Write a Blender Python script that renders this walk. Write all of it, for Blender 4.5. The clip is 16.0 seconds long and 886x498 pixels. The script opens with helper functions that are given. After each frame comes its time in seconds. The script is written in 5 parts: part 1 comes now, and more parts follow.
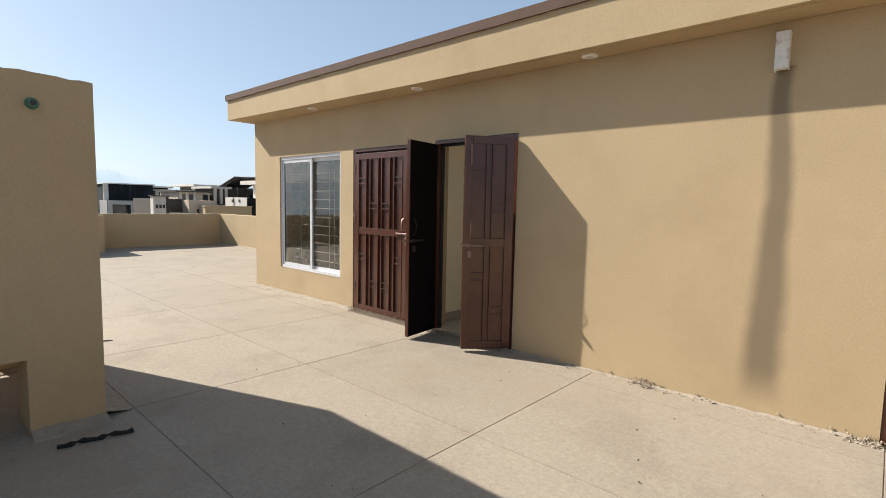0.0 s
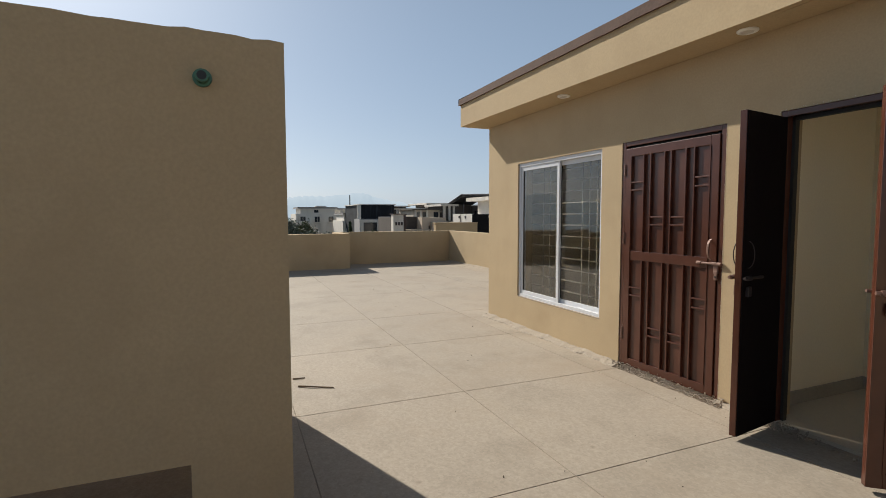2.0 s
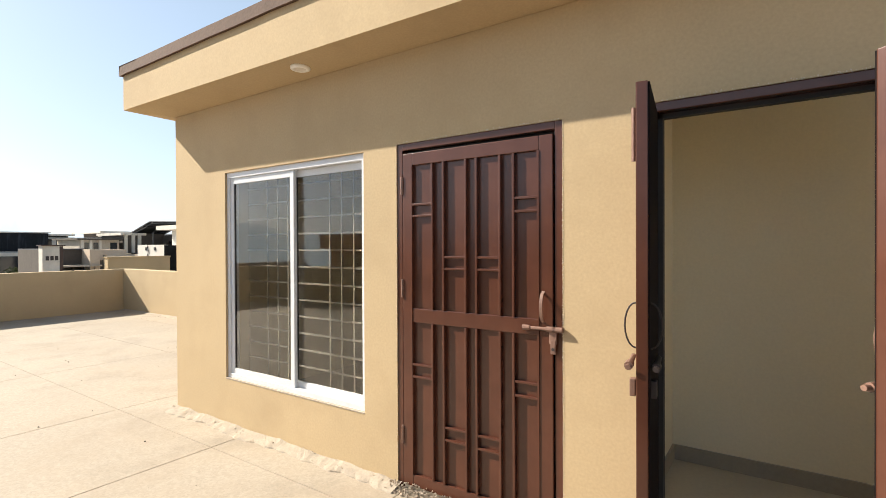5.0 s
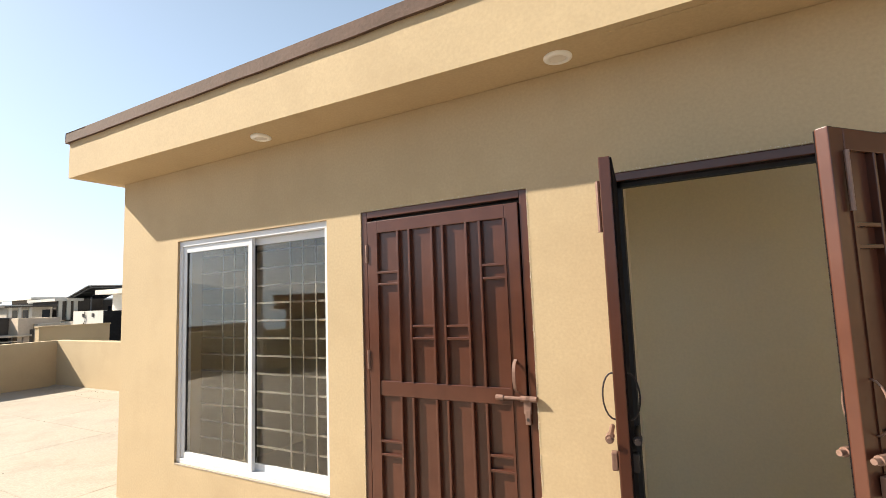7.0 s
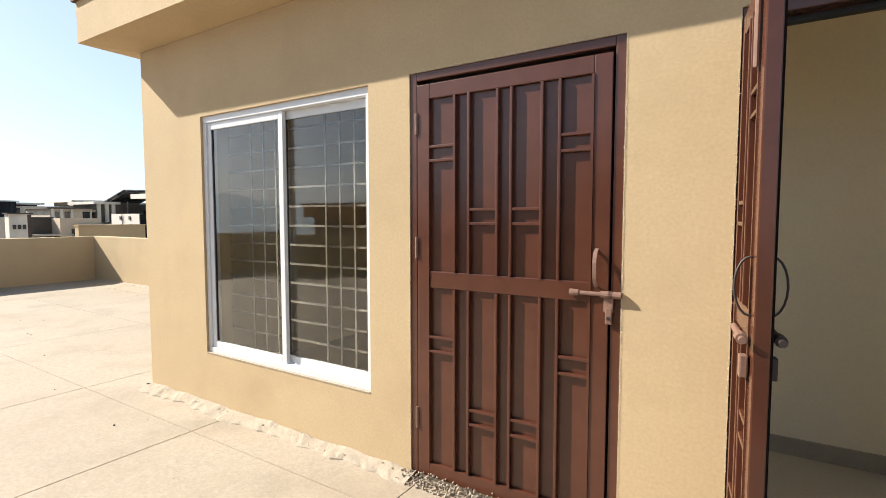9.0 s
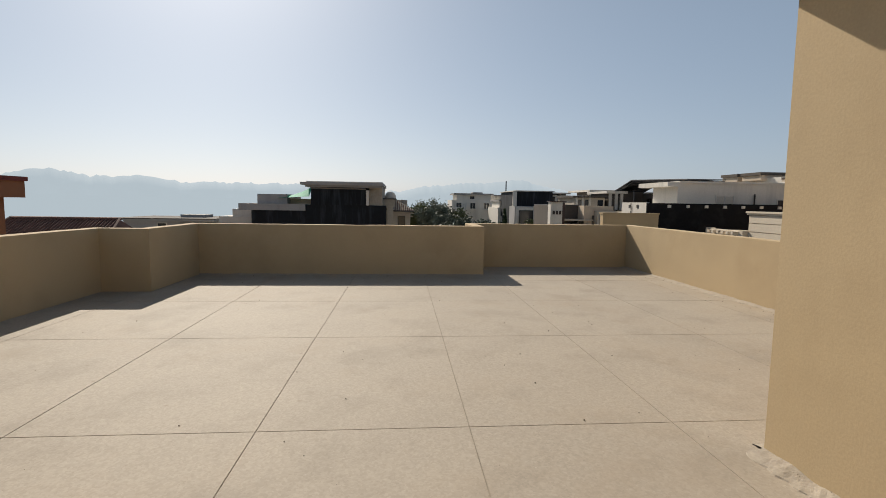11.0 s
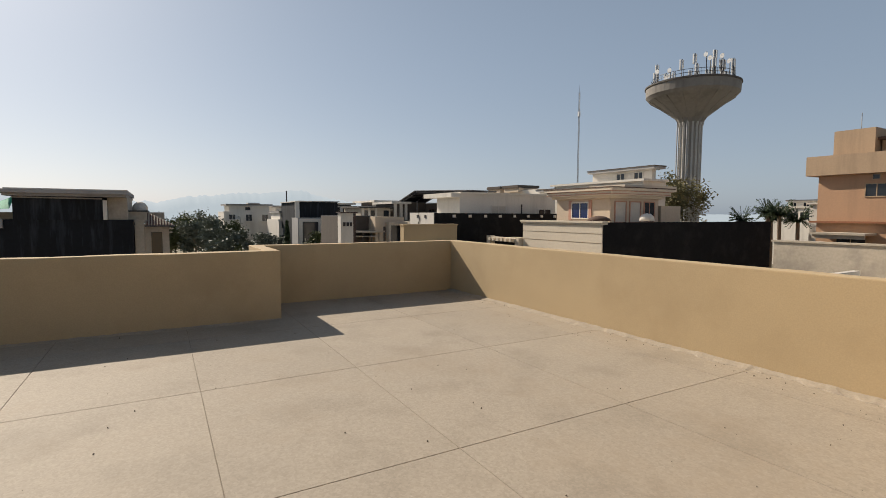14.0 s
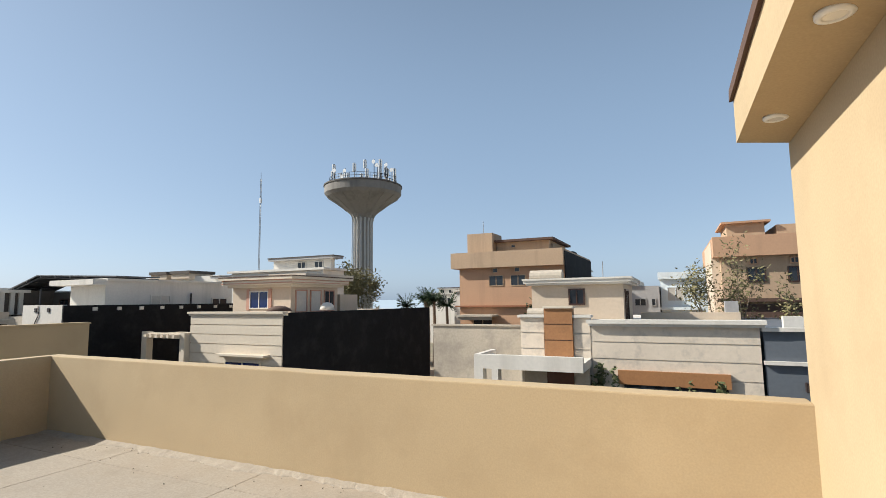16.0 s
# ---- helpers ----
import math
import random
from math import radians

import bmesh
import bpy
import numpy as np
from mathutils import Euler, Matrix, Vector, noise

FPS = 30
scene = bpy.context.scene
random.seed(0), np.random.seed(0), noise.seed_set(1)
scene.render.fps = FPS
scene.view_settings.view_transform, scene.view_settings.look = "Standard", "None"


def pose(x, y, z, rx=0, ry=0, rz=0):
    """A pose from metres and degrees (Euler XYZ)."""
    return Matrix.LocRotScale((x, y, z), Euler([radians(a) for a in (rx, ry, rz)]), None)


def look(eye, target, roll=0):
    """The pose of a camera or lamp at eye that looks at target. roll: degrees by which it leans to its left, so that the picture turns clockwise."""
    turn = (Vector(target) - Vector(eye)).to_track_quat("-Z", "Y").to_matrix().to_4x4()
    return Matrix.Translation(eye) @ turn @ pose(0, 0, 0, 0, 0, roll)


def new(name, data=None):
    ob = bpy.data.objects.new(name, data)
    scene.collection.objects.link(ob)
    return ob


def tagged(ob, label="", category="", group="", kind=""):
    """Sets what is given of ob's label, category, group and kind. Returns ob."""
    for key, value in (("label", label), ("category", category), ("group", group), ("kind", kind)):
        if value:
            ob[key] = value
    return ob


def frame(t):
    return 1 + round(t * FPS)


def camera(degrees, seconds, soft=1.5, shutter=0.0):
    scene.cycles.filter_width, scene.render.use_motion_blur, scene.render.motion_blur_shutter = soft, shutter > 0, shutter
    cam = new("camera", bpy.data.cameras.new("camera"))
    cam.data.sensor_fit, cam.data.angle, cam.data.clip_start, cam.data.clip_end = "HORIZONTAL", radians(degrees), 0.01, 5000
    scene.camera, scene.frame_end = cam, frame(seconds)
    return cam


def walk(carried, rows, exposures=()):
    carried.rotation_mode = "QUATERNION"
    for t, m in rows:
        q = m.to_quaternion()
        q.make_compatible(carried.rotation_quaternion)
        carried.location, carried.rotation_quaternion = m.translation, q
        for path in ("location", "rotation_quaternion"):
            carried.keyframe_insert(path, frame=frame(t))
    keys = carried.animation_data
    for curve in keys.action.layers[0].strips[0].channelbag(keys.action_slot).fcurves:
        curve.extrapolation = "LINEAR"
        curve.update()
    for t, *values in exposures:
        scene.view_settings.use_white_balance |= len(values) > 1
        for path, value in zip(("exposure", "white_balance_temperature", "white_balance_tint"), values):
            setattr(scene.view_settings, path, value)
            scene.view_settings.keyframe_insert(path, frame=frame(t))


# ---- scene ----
cam = camera(83.7, 16.0, soft=0.75)
PATH = [
    (0, (7.936, -4.037, 1.436), (6.596, -2.563, 1.256), 1.2),
    (0.5, (7.561, -3.894, 1.431), (5.956, -2.715, 1.241), 1.3),
    (1, (7.148, -3.727, 1.433), (5.43, -2.72, 1.249), 0.6),
    (1.5, (6.758, -3.54, 1.451), (4.963, -2.67, 1.304), 0.3),
    (2, (6.334, -3.394, 1.44), (4.495, -2.618, 1.308), -0.1),
    (2.5, (5.962, -3.162, 1.437), (4.125, -2.382, 1.306), -0.0),
    (3, (5.579, -2.947, 1.43), (3.806, -2.031, 1.298), 0.2),
    (3.5, (5.218, -2.716, 1.431), (3.603, -1.54, 1.333), 0.4),
    (4, (4.981, -2.478, 1.467), (3.543, -1.091, 1.389), 0.2),
    (4.2, (4.88, -2.441, 1.479), (3.528, -0.97, 1.404), 0.1),
    (6.3, (4.555, -2.349, 1.528), (3.545, -0.624, 1.601), -1.2),
    (6.5, (4.558, -2.368, 1.543), (3.555, -0.642, 1.665), -1.5),
    (7, (4.567, -2.379, 1.577), (3.589, -0.646, 1.778), -2.1),
    (7.5, (4.559, -2.372, 1.586), (3.605, -0.622, 1.752), -2.0),
    (8, (4.497, -2.344, 1.493), (3.552, -0.582, 1.538), -1.4),
    (8.5, (4.392, -2.26, 1.4), (3.413, -0.517, 1.332), -0.5),
    (9, (4.191, -2.091, 1.391), (3.116, -0.409, 1.264), 0.0),
    (9.5, (3.842, -2.011, 1.394), (2.492, -0.544, 1.229), 0.1),
    (10, (3.452, -2.044, 1.427), (1.772, -0.975, 1.238), 0.2),
    (10.2, (3.289, -2.045, 1.416), (1.501, -1.168, 1.228), 0.4),
    (12.3, (1.497, -2.28, 1.472), (-0.461, -2.641, 1.283), 0.7),
    (12.5, (1.327, -2.272, 1.473), (-0.643, -2.568, 1.299), 0.6),
    (13, (0.851, -2.211, 1.469), (-1.144, -2.194, 1.322), 0.6),
    (13.5, (0.4, -2.14, 1.476), (-1.536, -1.657, 1.342), 0.0),
    (14, (0.015, -1.929, 1.475), (-1.718, -0.941, 1.338), 0.2),
    (14.5, (-0.292, -1.651, 1.483), (-1.664, -0.204, 1.327), 0.1),
    (15, (-0.506, -1.421, 1.525), (-1.442, 0.343, 1.411), -1.0),
    (15.5, (-0.648, -1.067, 1.567), (-1.46, 0.761, 1.611), -1.3),
    (16, (-0.77, -0.87, 1.654), (-1.606, 0.936, 1.86), -0.7),
]
EXPOSURES = [(0, 0.70, 6400, 10), (0.5, 0.36, 6450, 10), (1.5, 0.18, 6450, 10), (3, 0.24, 6500, 10), (4, 0.86, 6750, 10), (6.5, 1.22, 6800, 10), (7.5, 1.26, 6750, 10), (9, 1.15, 6580, 10),
             (9.5, 0.76, 6600, 10), (10, 0.14, 6600, 10), (12.5, 0.03, 7100, 13), (13.5, 0.03, 7050, 13), (14.5, 0.32, 6850, 12), (15.5, 0.6, 6300, 9), (16, 0.55, 6250, 9)]
walk(cam, [(t, look(eye, target, roll)) for t, eye, target, roll in PATH], exposures=EXPOSURES)



# ---- world, sun ----
SUN = Vector((1.345, 0.51, -1.0)).normalized()      # the way the sunlight travels
world = bpy.data.worlds.new("sky")
scene.world = world
world.use_nodes = True
wn = world.node_tree.nodes
sky = wn.new("ShaderNodeTexSky")
sky.sky_type = 'NISHITA'
sky.sun_disc = False
sky.sun_elevation = math.asin(-SUN.z)
sky.sun_rotation = math.atan2(-SUN.x, -SUN.y)
sky.air_density, sky.dust_density, sky.ozone_density, sky.altitude = 1.0, 1.3, 1.2, 300
wn["Background"].inputs["Strength"].default_value = 0.074
haze = wn.new("ShaderNodeMix")
haze.data_type = 'RGBA'
where = wn.new("ShaderNodeTexCoord")
up = wn.new("ShaderNodeSeparateXYZ")
world.node_tree.links.new(where.outputs["Generated"], up.inputs[0])
thin = wn.new("ShaderNodeMapRange")                      # the dust lies low and thins overhead
thin.interpolation_type = 'SMOOTHSTEP'
thin.inputs["From Min"].default_value, thin.inputs["From Max"].default_value = 0.25, 0.95
thin.inputs["To Min"].default_value, thin.inputs["To Max"].default_value = 0.37, 0.04
world.node_tree.links.new(up.outputs["Z"], thin.inputs["Value"])
world.node_tree.links.new(thin.outputs[0], haze.inputs["Factor"])
haze.inputs[7].default_value = (4.62, 6.75, 9.5, 1)      # pale dust haze over the whole sky
grey = wn.new("ShaderNodeRGBToBW")
world.node_tree.links.new(sky.outputs["Color"], grey.inputs[0])
tint = wn.new("ShaderNodeVectorMath")
tint.operation = 'SCALE'
tint.inputs[0].default_value = (0.93, 1.0, 1.09)
world.node_tree.links.new(grey.outputs[0], tint.inputs["Scale"])
pale = wn.new("ShaderNodeMix")                          # dust greys the sky
pale.data_type = 'RGBA'
pale.inputs["Factor"].default_value = 0.48
world.node_tree.links.new(sky.outputs["Color"], pale.inputs[6])
world.node_tree.links.new(tint.outputs[0], pale.inputs[7])
world.node_tree.links.new(pale.outputs[2], haze.inputs[6])
world.node_tree.links.new(haze.outputs[2], wn["Background"].inputs["Color"])

lamp = bpy.data.lights.new("sun", 'SUN')
lamp.energy, lamp.angle, lamp.color = 5.0, radians(0.53), (1.0, 0.93, 0.82)
sun = new("sun", lamp)
sun.matrix_world = look((0, 0, 40), tuple(Vector((0, 0, 40)) + SUN))


# ---- materials ----
def material(name, color, rough=0.8, var=0.15, scale=3.0, grain=60.0, bump=0.1, metal=0.0, stain=None, stain_amount=0.0,
             stain_scale=1.2, streak=False, spec=0.5, per_object=0.0, bump_dist=0.01):
    m = bpy.data.materials.new(name)
    m.use_nodes = True
    nt = m.node_tree
    n, l = nt.nodes, nt.links
    b = n["Principled BSDF"]
    b.inputs["Roughness"].default_value = rough
    b.inputs["Metallic"].default_value = metal
    b.inputs["Specular IOR Level"].default_value = spec
    geo = n.new("ShaderNodeNewGeometry")

    def noise_tex(sc, detail, vec=None):
        t = n.new("ShaderNodeTexNoise")
        t.inputs["Scale"].default_value = sc
        t.inputs["Detail"].default_value = detail
        l.new(vec or geo.outputs["Position"], t.inputs["Vector"])
        return t

    big, small = noise_tex(scale, 4), noise_tex(grain, 3)
    add = n.new("ShaderNodeMath")
    add.operation = 'ADD'
    l.new(big.outputs["Fac"], add.inputs[0])
    l.new(small.outputs["Fac"], add.inputs[1])
    mr = n.new("ShaderNodeMapRange")
    mr.inputs["From Min"].default_value, mr.inputs["From Max"].default_value = 0.6, 1.4
    mr.inputs["To Min"].default_value, mr.inputs["To Max"].default_value = 1 - var, 1 + var
    l.new(add.outputs[0], mr.inputs["Value"])
    factor = mr.outputs[0]
    if per_object:
        oi = n.new("ShaderNodeObjectInfo")
        m2 = n.new("ShaderNodeMapRange")
        m2.inputs["To Min"].default_value, m2.inputs["To Max"].default_value = 1 - per_object, 1 + per_object
        l.new(oi.outputs["Random"], m2.inputs["Value"])
        mm = n.new("ShaderNodeMath")
        mm.operation = 'MULTIPLY'
        l.new(factor, mm.inputs[0])
        l.new(m2.outputs[0], mm.inputs[1])
        factor = mm.outputs[0]
    vm = n.new("ShaderNodeVectorMath")
    vm.operation = 'SCALE'
    vm.inputs[0].default_value = color
    l.new(factor, vm.inputs["Scale"])
    out = vm.outputs[0]
    if stain:
        mp = n.new("ShaderNodeMapping")
        mp.inputs["Scale"].default_value = (1, 1, 0.12) if streak else (1, 1, 1)
        l.new(geo.outputs["Position"], mp.inputs["Vector"])
        st = noise_tex(stain_scale, 7, mp.outputs[0])
        st.inputs["Roughness"].default_value = 0.65
        rp = n.new("ShaderNodeMapRange")
        rp.inputs["From Min"].default_value, rp.inputs["From Max"].default_value = 0.5, 0.72
        rp.inputs["To Max"].default_value = stain_amount
        l.new(st.outputs["Fac"], rp.inputs["Value"])
        mx = n.new("ShaderNodeMix")
        mx.data_type = 'RGBA'
        l.new(rp.outputs[0], mx.inputs["Factor"])
        l.new(out, mx.inputs[6])
        mx.inputs[7].default_value = (*stain, 1)
        out = mx.outputs[2]
    l.new(out, b.inputs["Base Color"])
    if bump:
        bp = n.new("ShaderNodeBump")
        bp.inputs["Strength"].default_value = bump
        bp.inputs["Distance"].default_value = bump_dist
        l.new(add.outputs[0], bp.inputs["Height"])
        l.new(bp.outputs[0], b.inputs["Normal"])
    return m


def floor_material():
    """Cast terrazzo of pale stone chips, with worn grey patches."""
    m = material("terrazzo", (0.350, 0.299, 0.234), 0.78, 0.11, 1.1, 26, 0.10, stain=(0.258, 0.218, 0.167), stain_amount=0.8,
                 stain_scale=1.3, per_object=0.03)
    n, l = m.node_tree.nodes, m.node_tree.links
    b = n["Principled BSDF"]
    geo = n.new("ShaderNodeNewGeometry")
    v = n.new("ShaderNodeTexVoronoi")
    v.inputs["Scale"].default_value = 75
    l.new(geo.outputs["Position"], v.inputs["Vector"])
    hs = n.new("ShaderNodeSeparateColor")
    l.new(v.outputs["Color"], hs.inputs[0])
    mr = n.new("ShaderNodeMapRange")
    mr.inputs["To Min"].default_value, mr.inputs["To Max"].default_value = 0.90, 1.07
    l.new(hs.outputs[0], mr.inputs["Value"])
    vm = n.new("ShaderNodeVectorMath")
    vm.operation = 'SCALE'
    l.new(b.inputs["Base Color"].links[0].from_socket, vm.inputs[0])
    l.new(mr.outputs[0], vm.inputs["Scale"])
    dirt = n.new("ShaderNodeTexNoise")
    dirt.inputs["Scale"].default_value, dirt.inputs["Detail"].default_value, dirt.inputs["Roughness"].default_value = 0.55, 9, 0.7
    l.new(geo.outputs["Position"], dirt.inputs["Vector"])
    dr = n.new("ShaderNodeMapRange")
    dr.inputs["From Min"].default_value, dr.inputs["From Max"].default_value = 0.50, 0.68
    dr.inputs["To Max"].default_value = 0.55
    l.new(dirt.outputs["Fac"], dr.inputs["Value"])
    mx = n.new("ShaderNodeMix")
    mx.data_type = 'RGBA'
    l.new(dr.outputs[0], mx.inputs["Factor"])
    l.new(vm.outputs[0], mx.inputs[6])
    mx.inputs[7].default_value = (0.292, 0.232, 0.166, 1)
    spots = n.new("ShaderNodeTexVoronoi")
    spots.inputs["Scale"].default_value = 2.3
    l.new(geo.outputs["Position"], spots.inputs["Vector"])
    sr = n.new("ShaderNodeMapRange")
    sr.inputs["From Min"].default_value, sr.inputs["From Max"].default_value = 0.015, 0.05
    sr.inputs["To Min"].default_value, sr.inputs["To Max"].default_value = 0.6, 0.0
    l.new(spots.outputs["Distance"], sr.inputs["Value"])
    my = n.new("ShaderNodeMix")
    my.data_type = 'RGBA'
    l.new(sr.outputs[0], my.inputs["Factor"])
    l.new(mx.outputs[2], my.inputs[6])
    my.inputs[7].default_value = (0.22, 0.175, 0.13, 1)
    # fine dark and pale aggregate showing at the worn surface
    grit = n.new("ShaderNodeTexVoronoi")
    grit.inputs["Scale"].default_value = 34
    l.new(geo.outputs["Position"], grit.inputs["Vector"])
    gr = n.new("ShaderNodeMapRange")
    gr.inputs["From Min"].default_value, gr.inputs["From Max"].default_value = 0.10, 0.22
    gr.inputs["To Min"].default_value, gr.inputs["To Max"].default_value = 0.5, 0.0
    l.new(grit.outputs["Distance"], gr.inputs["Value"])
    pick = n.new("ShaderNodeSeparateColor")
    l.new(grit.outputs["Color"], pick.inputs[0])
    some = n.new("ShaderNodeMath")
    some.operation = 'GREATER_THAN'
    some.inputs[1].default_value = 0.66
    l.new(pick.outputs[1], some.inputs[0])
    both = n.new("ShaderNodeMath")
    both.operation = 'MULTIPLY'
    l.new(gr.outputs[0], both.inputs[0])
    l.new(some.outputs[0], both.inputs[1])
    tone = n.new("ShaderNodeMix")
    tone.data_type = 'RGBA'
    l.new(pick.outputs[0], tone.inputs["Factor"])
    tone.inputs[6].default_value, tone.inputs[7].default_value = (0.21, 0.17, 0.13, 1), (0.44, 0.385, 0.31, 1)
    mz = n.new("ShaderNodeMix")
    mz.data_type = 'RGBA'
    l.new(both.outputs[0], mz.inputs["Factor"])
    l.new(my.outputs[2], mz.inputs[6])
    l.new(tone.outputs[2], mz.inputs[7])
    l.new(mz.outputs[2], b.inputs["Base Color"])
    return m


def glass_material(name, tint):
    m = bpy.data.materials.new(name)
    m.use_nodes = True
    b = m.node_tree.nodes["Principled BSDF"]
    b.inputs["Base Color"].default_value = (*tint, 1)
    b.inputs["Roughness"].default_value = 0.0
    b.inputs["IOR"].default_value = 1.6
    b.inputs["Transmission Weight"].default_value = 1.0
    return m


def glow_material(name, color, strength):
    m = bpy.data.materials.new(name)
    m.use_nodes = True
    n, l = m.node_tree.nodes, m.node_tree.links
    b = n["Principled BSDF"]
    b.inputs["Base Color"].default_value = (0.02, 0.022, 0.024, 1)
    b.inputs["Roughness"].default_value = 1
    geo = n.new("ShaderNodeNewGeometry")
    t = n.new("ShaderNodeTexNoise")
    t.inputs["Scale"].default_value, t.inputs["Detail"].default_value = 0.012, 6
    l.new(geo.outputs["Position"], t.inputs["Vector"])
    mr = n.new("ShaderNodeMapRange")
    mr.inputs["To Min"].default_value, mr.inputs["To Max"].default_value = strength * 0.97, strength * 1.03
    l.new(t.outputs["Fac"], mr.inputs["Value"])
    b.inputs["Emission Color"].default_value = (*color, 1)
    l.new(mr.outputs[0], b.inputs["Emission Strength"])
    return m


def stain_mask_material():
    """The wall paint with the grey run-off mark below the roof spout."""
    m = material("ochre_plaster_runoff", (0.454, 0.343, 0.203), 0.9, 0.10, 0.9, 70, 0.07, stain=(0.385, 0.282, 0.162), stain_amount=0.6)
    n, l = m.node_tree.nodes, m.node_tree.links
    b = n["Principled BSDF"]
    geo = n.new("ShaderNodeNewGeometry")
    sp = n.new("ShaderNodeSeparateXYZ")
    l.new(geo.outputs["Position"], sp.inputs[0])
    wob = n.new("ShaderNodeTexNoise")
    wob.inputs["Scale"].default_value, wob.inputs["Detail"].default_value = 1.6, 4
    l.new(geo.outputs["Position"], wob.inputs["Vector"])

    def calc(op, a, b2, c=None):
        k = n.new("ShaderNodeMath")
        k.operation = op
        for i, x in enumerate((a, b2, c)):
            if x is None:
                continue
            if isinstance(x, (int, float)):
                k.inputs[i].default_value = x
            else:
                l.new(x, k.inputs[i])
        return k.outputs[0]

    off = calc('ABSOLUTE', calc('ADD', calc('SUBTRACT', sp.outputs[0], 7.325), calc('MULTIPLY', calc('SUBTRACT', wob.outputs[0], 0.5), 0.12)), 0)
    width = calc('MULTIPLY_ADD', calc('SUBTRACT', 2.4, sp.outputs[2]), 0.036, 0.06)
    across = n.new("ShaderNodeMapRange")
    across.interpolation_type = 'SMOOTHSTEP'
    across.inputs["From Min"].default_value, across.inputs["From Max"].default_value = 0.35, 1.25
    across.inputs["To Min"].default_value, across.inputs["To Max"].default_value = 1, 0
    l.new(calc('DIVIDE', off, width), across.inputs["Value"])
    up = n.new("ShaderNodeMapRange")
    up.interpolation_type = 'SMOOTHSTEP'
    up.inputs["From Min"].default_value, up.inputs["From Max"].default_value = 0.02, 0.35
    l.new(sp.outputs[2], up.inputs["Value"])
    top = calc('LESS_THAN', sp.outputs[2], 2.40)
    fac = calc('MULTIPLY', calc('MULTIPLY', calc('MULTIPLY', across.outputs[0], up.outputs[0]), top), 0.72)
    mx = n.new("ShaderNodeMix")
    mx.data_type = 'RGBA'
    l.new(fac, mx.inputs["Factor"])
    l.new(b.inputs["Base Color"].links[0].from_socket, mx.inputs[6])
    mx.inputs[7].default_value = (0.12, 0.088, 0.056, 1)
    l.new(mx.outputs[2], b.inputs["Base Color"])
    return m


OCHRE = material("ochre_plaster", (0.454, 0.343, 0.203), 0.9, 0.10, 0.9, 70, 0.07, stain=(0.385, 0.282, 0.162), stain_amount=0.6)
OCHRE_STAINED = stain_mask_material()
COPING = material("brown_roof_membrane", (0.10, 0.058, 0.041), 0.9, 0.2, 4, 50, 0.3)
TERRAZZO = floor_material()
SUBFLOOR = material("joint_filler", (0.25, 0.21, 0.165), 0.95, 0.25, 6, 80, 0.3, stain=(0.345, 0.29, 0.222), stain_amount=1.0, stain_scale=2.6)
MORTAR = material("rough_mortar", (0.345, 0.297, 0.234), 0.95, 0.16, 8, 60, 0.4, stain=(0.27, 0.23, 0.19), stain_amount=0.7, stain_scale=9)
BROWN = material("brown_gloss_paint", (0.078, 0.0265, 0.0150), 0.25, 0.16, 3, 9, 0.14, stain=(0.102, 0.040, 0.023), stain_amount=0.4, stain_scale=3, bump_dist=0.006)
# the open leaf's deep shade is put into this near-black colour
INNER = material("shaded_inner_black", (0.007, 0.004, 0.004), 0.85, 0.2, 4, 30, 0.05, spec=0.12)
BROWN_DARK = material("dark_brown_frame_paint", (0.05, 0.021, 0.013), 0.4, 0.2, 4, 30, 0.12)
LOCK = material("painted_lock_metal", (0.22, 0.13, 0.098), 0.42, 0.2, 10, 60, 0.1, metal=0.25)
WIRE = material("dark_wire", (0.03, 0.02, 0.018), 0.5, 0.1, 10, 60, 0)
WHITE_ALU = material("white_powder_coated_aluminium", (0.62, 0.635, 0.66), 0.35, 0.04, 5, 60, 0.02, stain=(0.6, 0.57, 0.52), stain_amount=0.3, stain_scale=8)
SEAL_SHADE = material("black_seal_and_shade", (0.02, 0.02, 0.02), 0.6, 0.1, 10, 60, 0)
GLASS = glass_material("tinted_window_glass", (0.55, 0.55, 0.53))
GRILL = material("white_grill_paint", (0.29, 0.265, 0.225), 0.5, 0.1, 6, 60, 0.05)
ROOM = material("cream_room_paint", (0.88, 0.79, 0.60), 0.5, 0.05, 1, 60, 0.05)
ROOM_FLOOR = material("room_floor_tile", (0.50, 0.44, 0.34), 0.35, 0.1, 2, 40, 0.03)
SKIRT = material("grey_skirting", (0.36, 0.32, 0.26), 0.5, 0.1, 3, 40, 0.03)
PVC = material("rust_stained_white_pipe", (0.72, 0.69, 0.63), 0.6, 0.08, 8, 60, 0.1, stain=(0.30, 0.15, 0.07), stain_amount=0.9, stain_scale=13)
GREEN_PIPE = material("green_plastic_pipe", (0.06, 0.16, 0.10), 0.45, 0.2, 20, 60, 0.05)
BLACK_CLOTH = material("black_rag", (0.015, 0.014, 0.013), 0.9, 0.3, 20, 90, 0.3)
LAMP_WHITE = material("white_downlight", (0.80, 0.78, 0.74), 0.4, 0.03, 10, 60, 0)
LAMP_LENS = material("frosted_downlight_lens", (0.74, 0.70, 0.64), 0.25, 0.03, 10, 60, 0)
DEBRIS = material("dark_debris", (0.10, 0.075, 0.05), 0.9, 0.4, 30, 90, 0.2)
CHIPPED = material("chipped_raw_plaster", (0.55, 0.48, 0.38), 0.95, 0.2, 20, 90, 0.3)
PALE_CHIP = material("pale_plaster_chip", (0.36, 0.30, 0.235), 0.95, 0.2, 20, 90, 0.3)

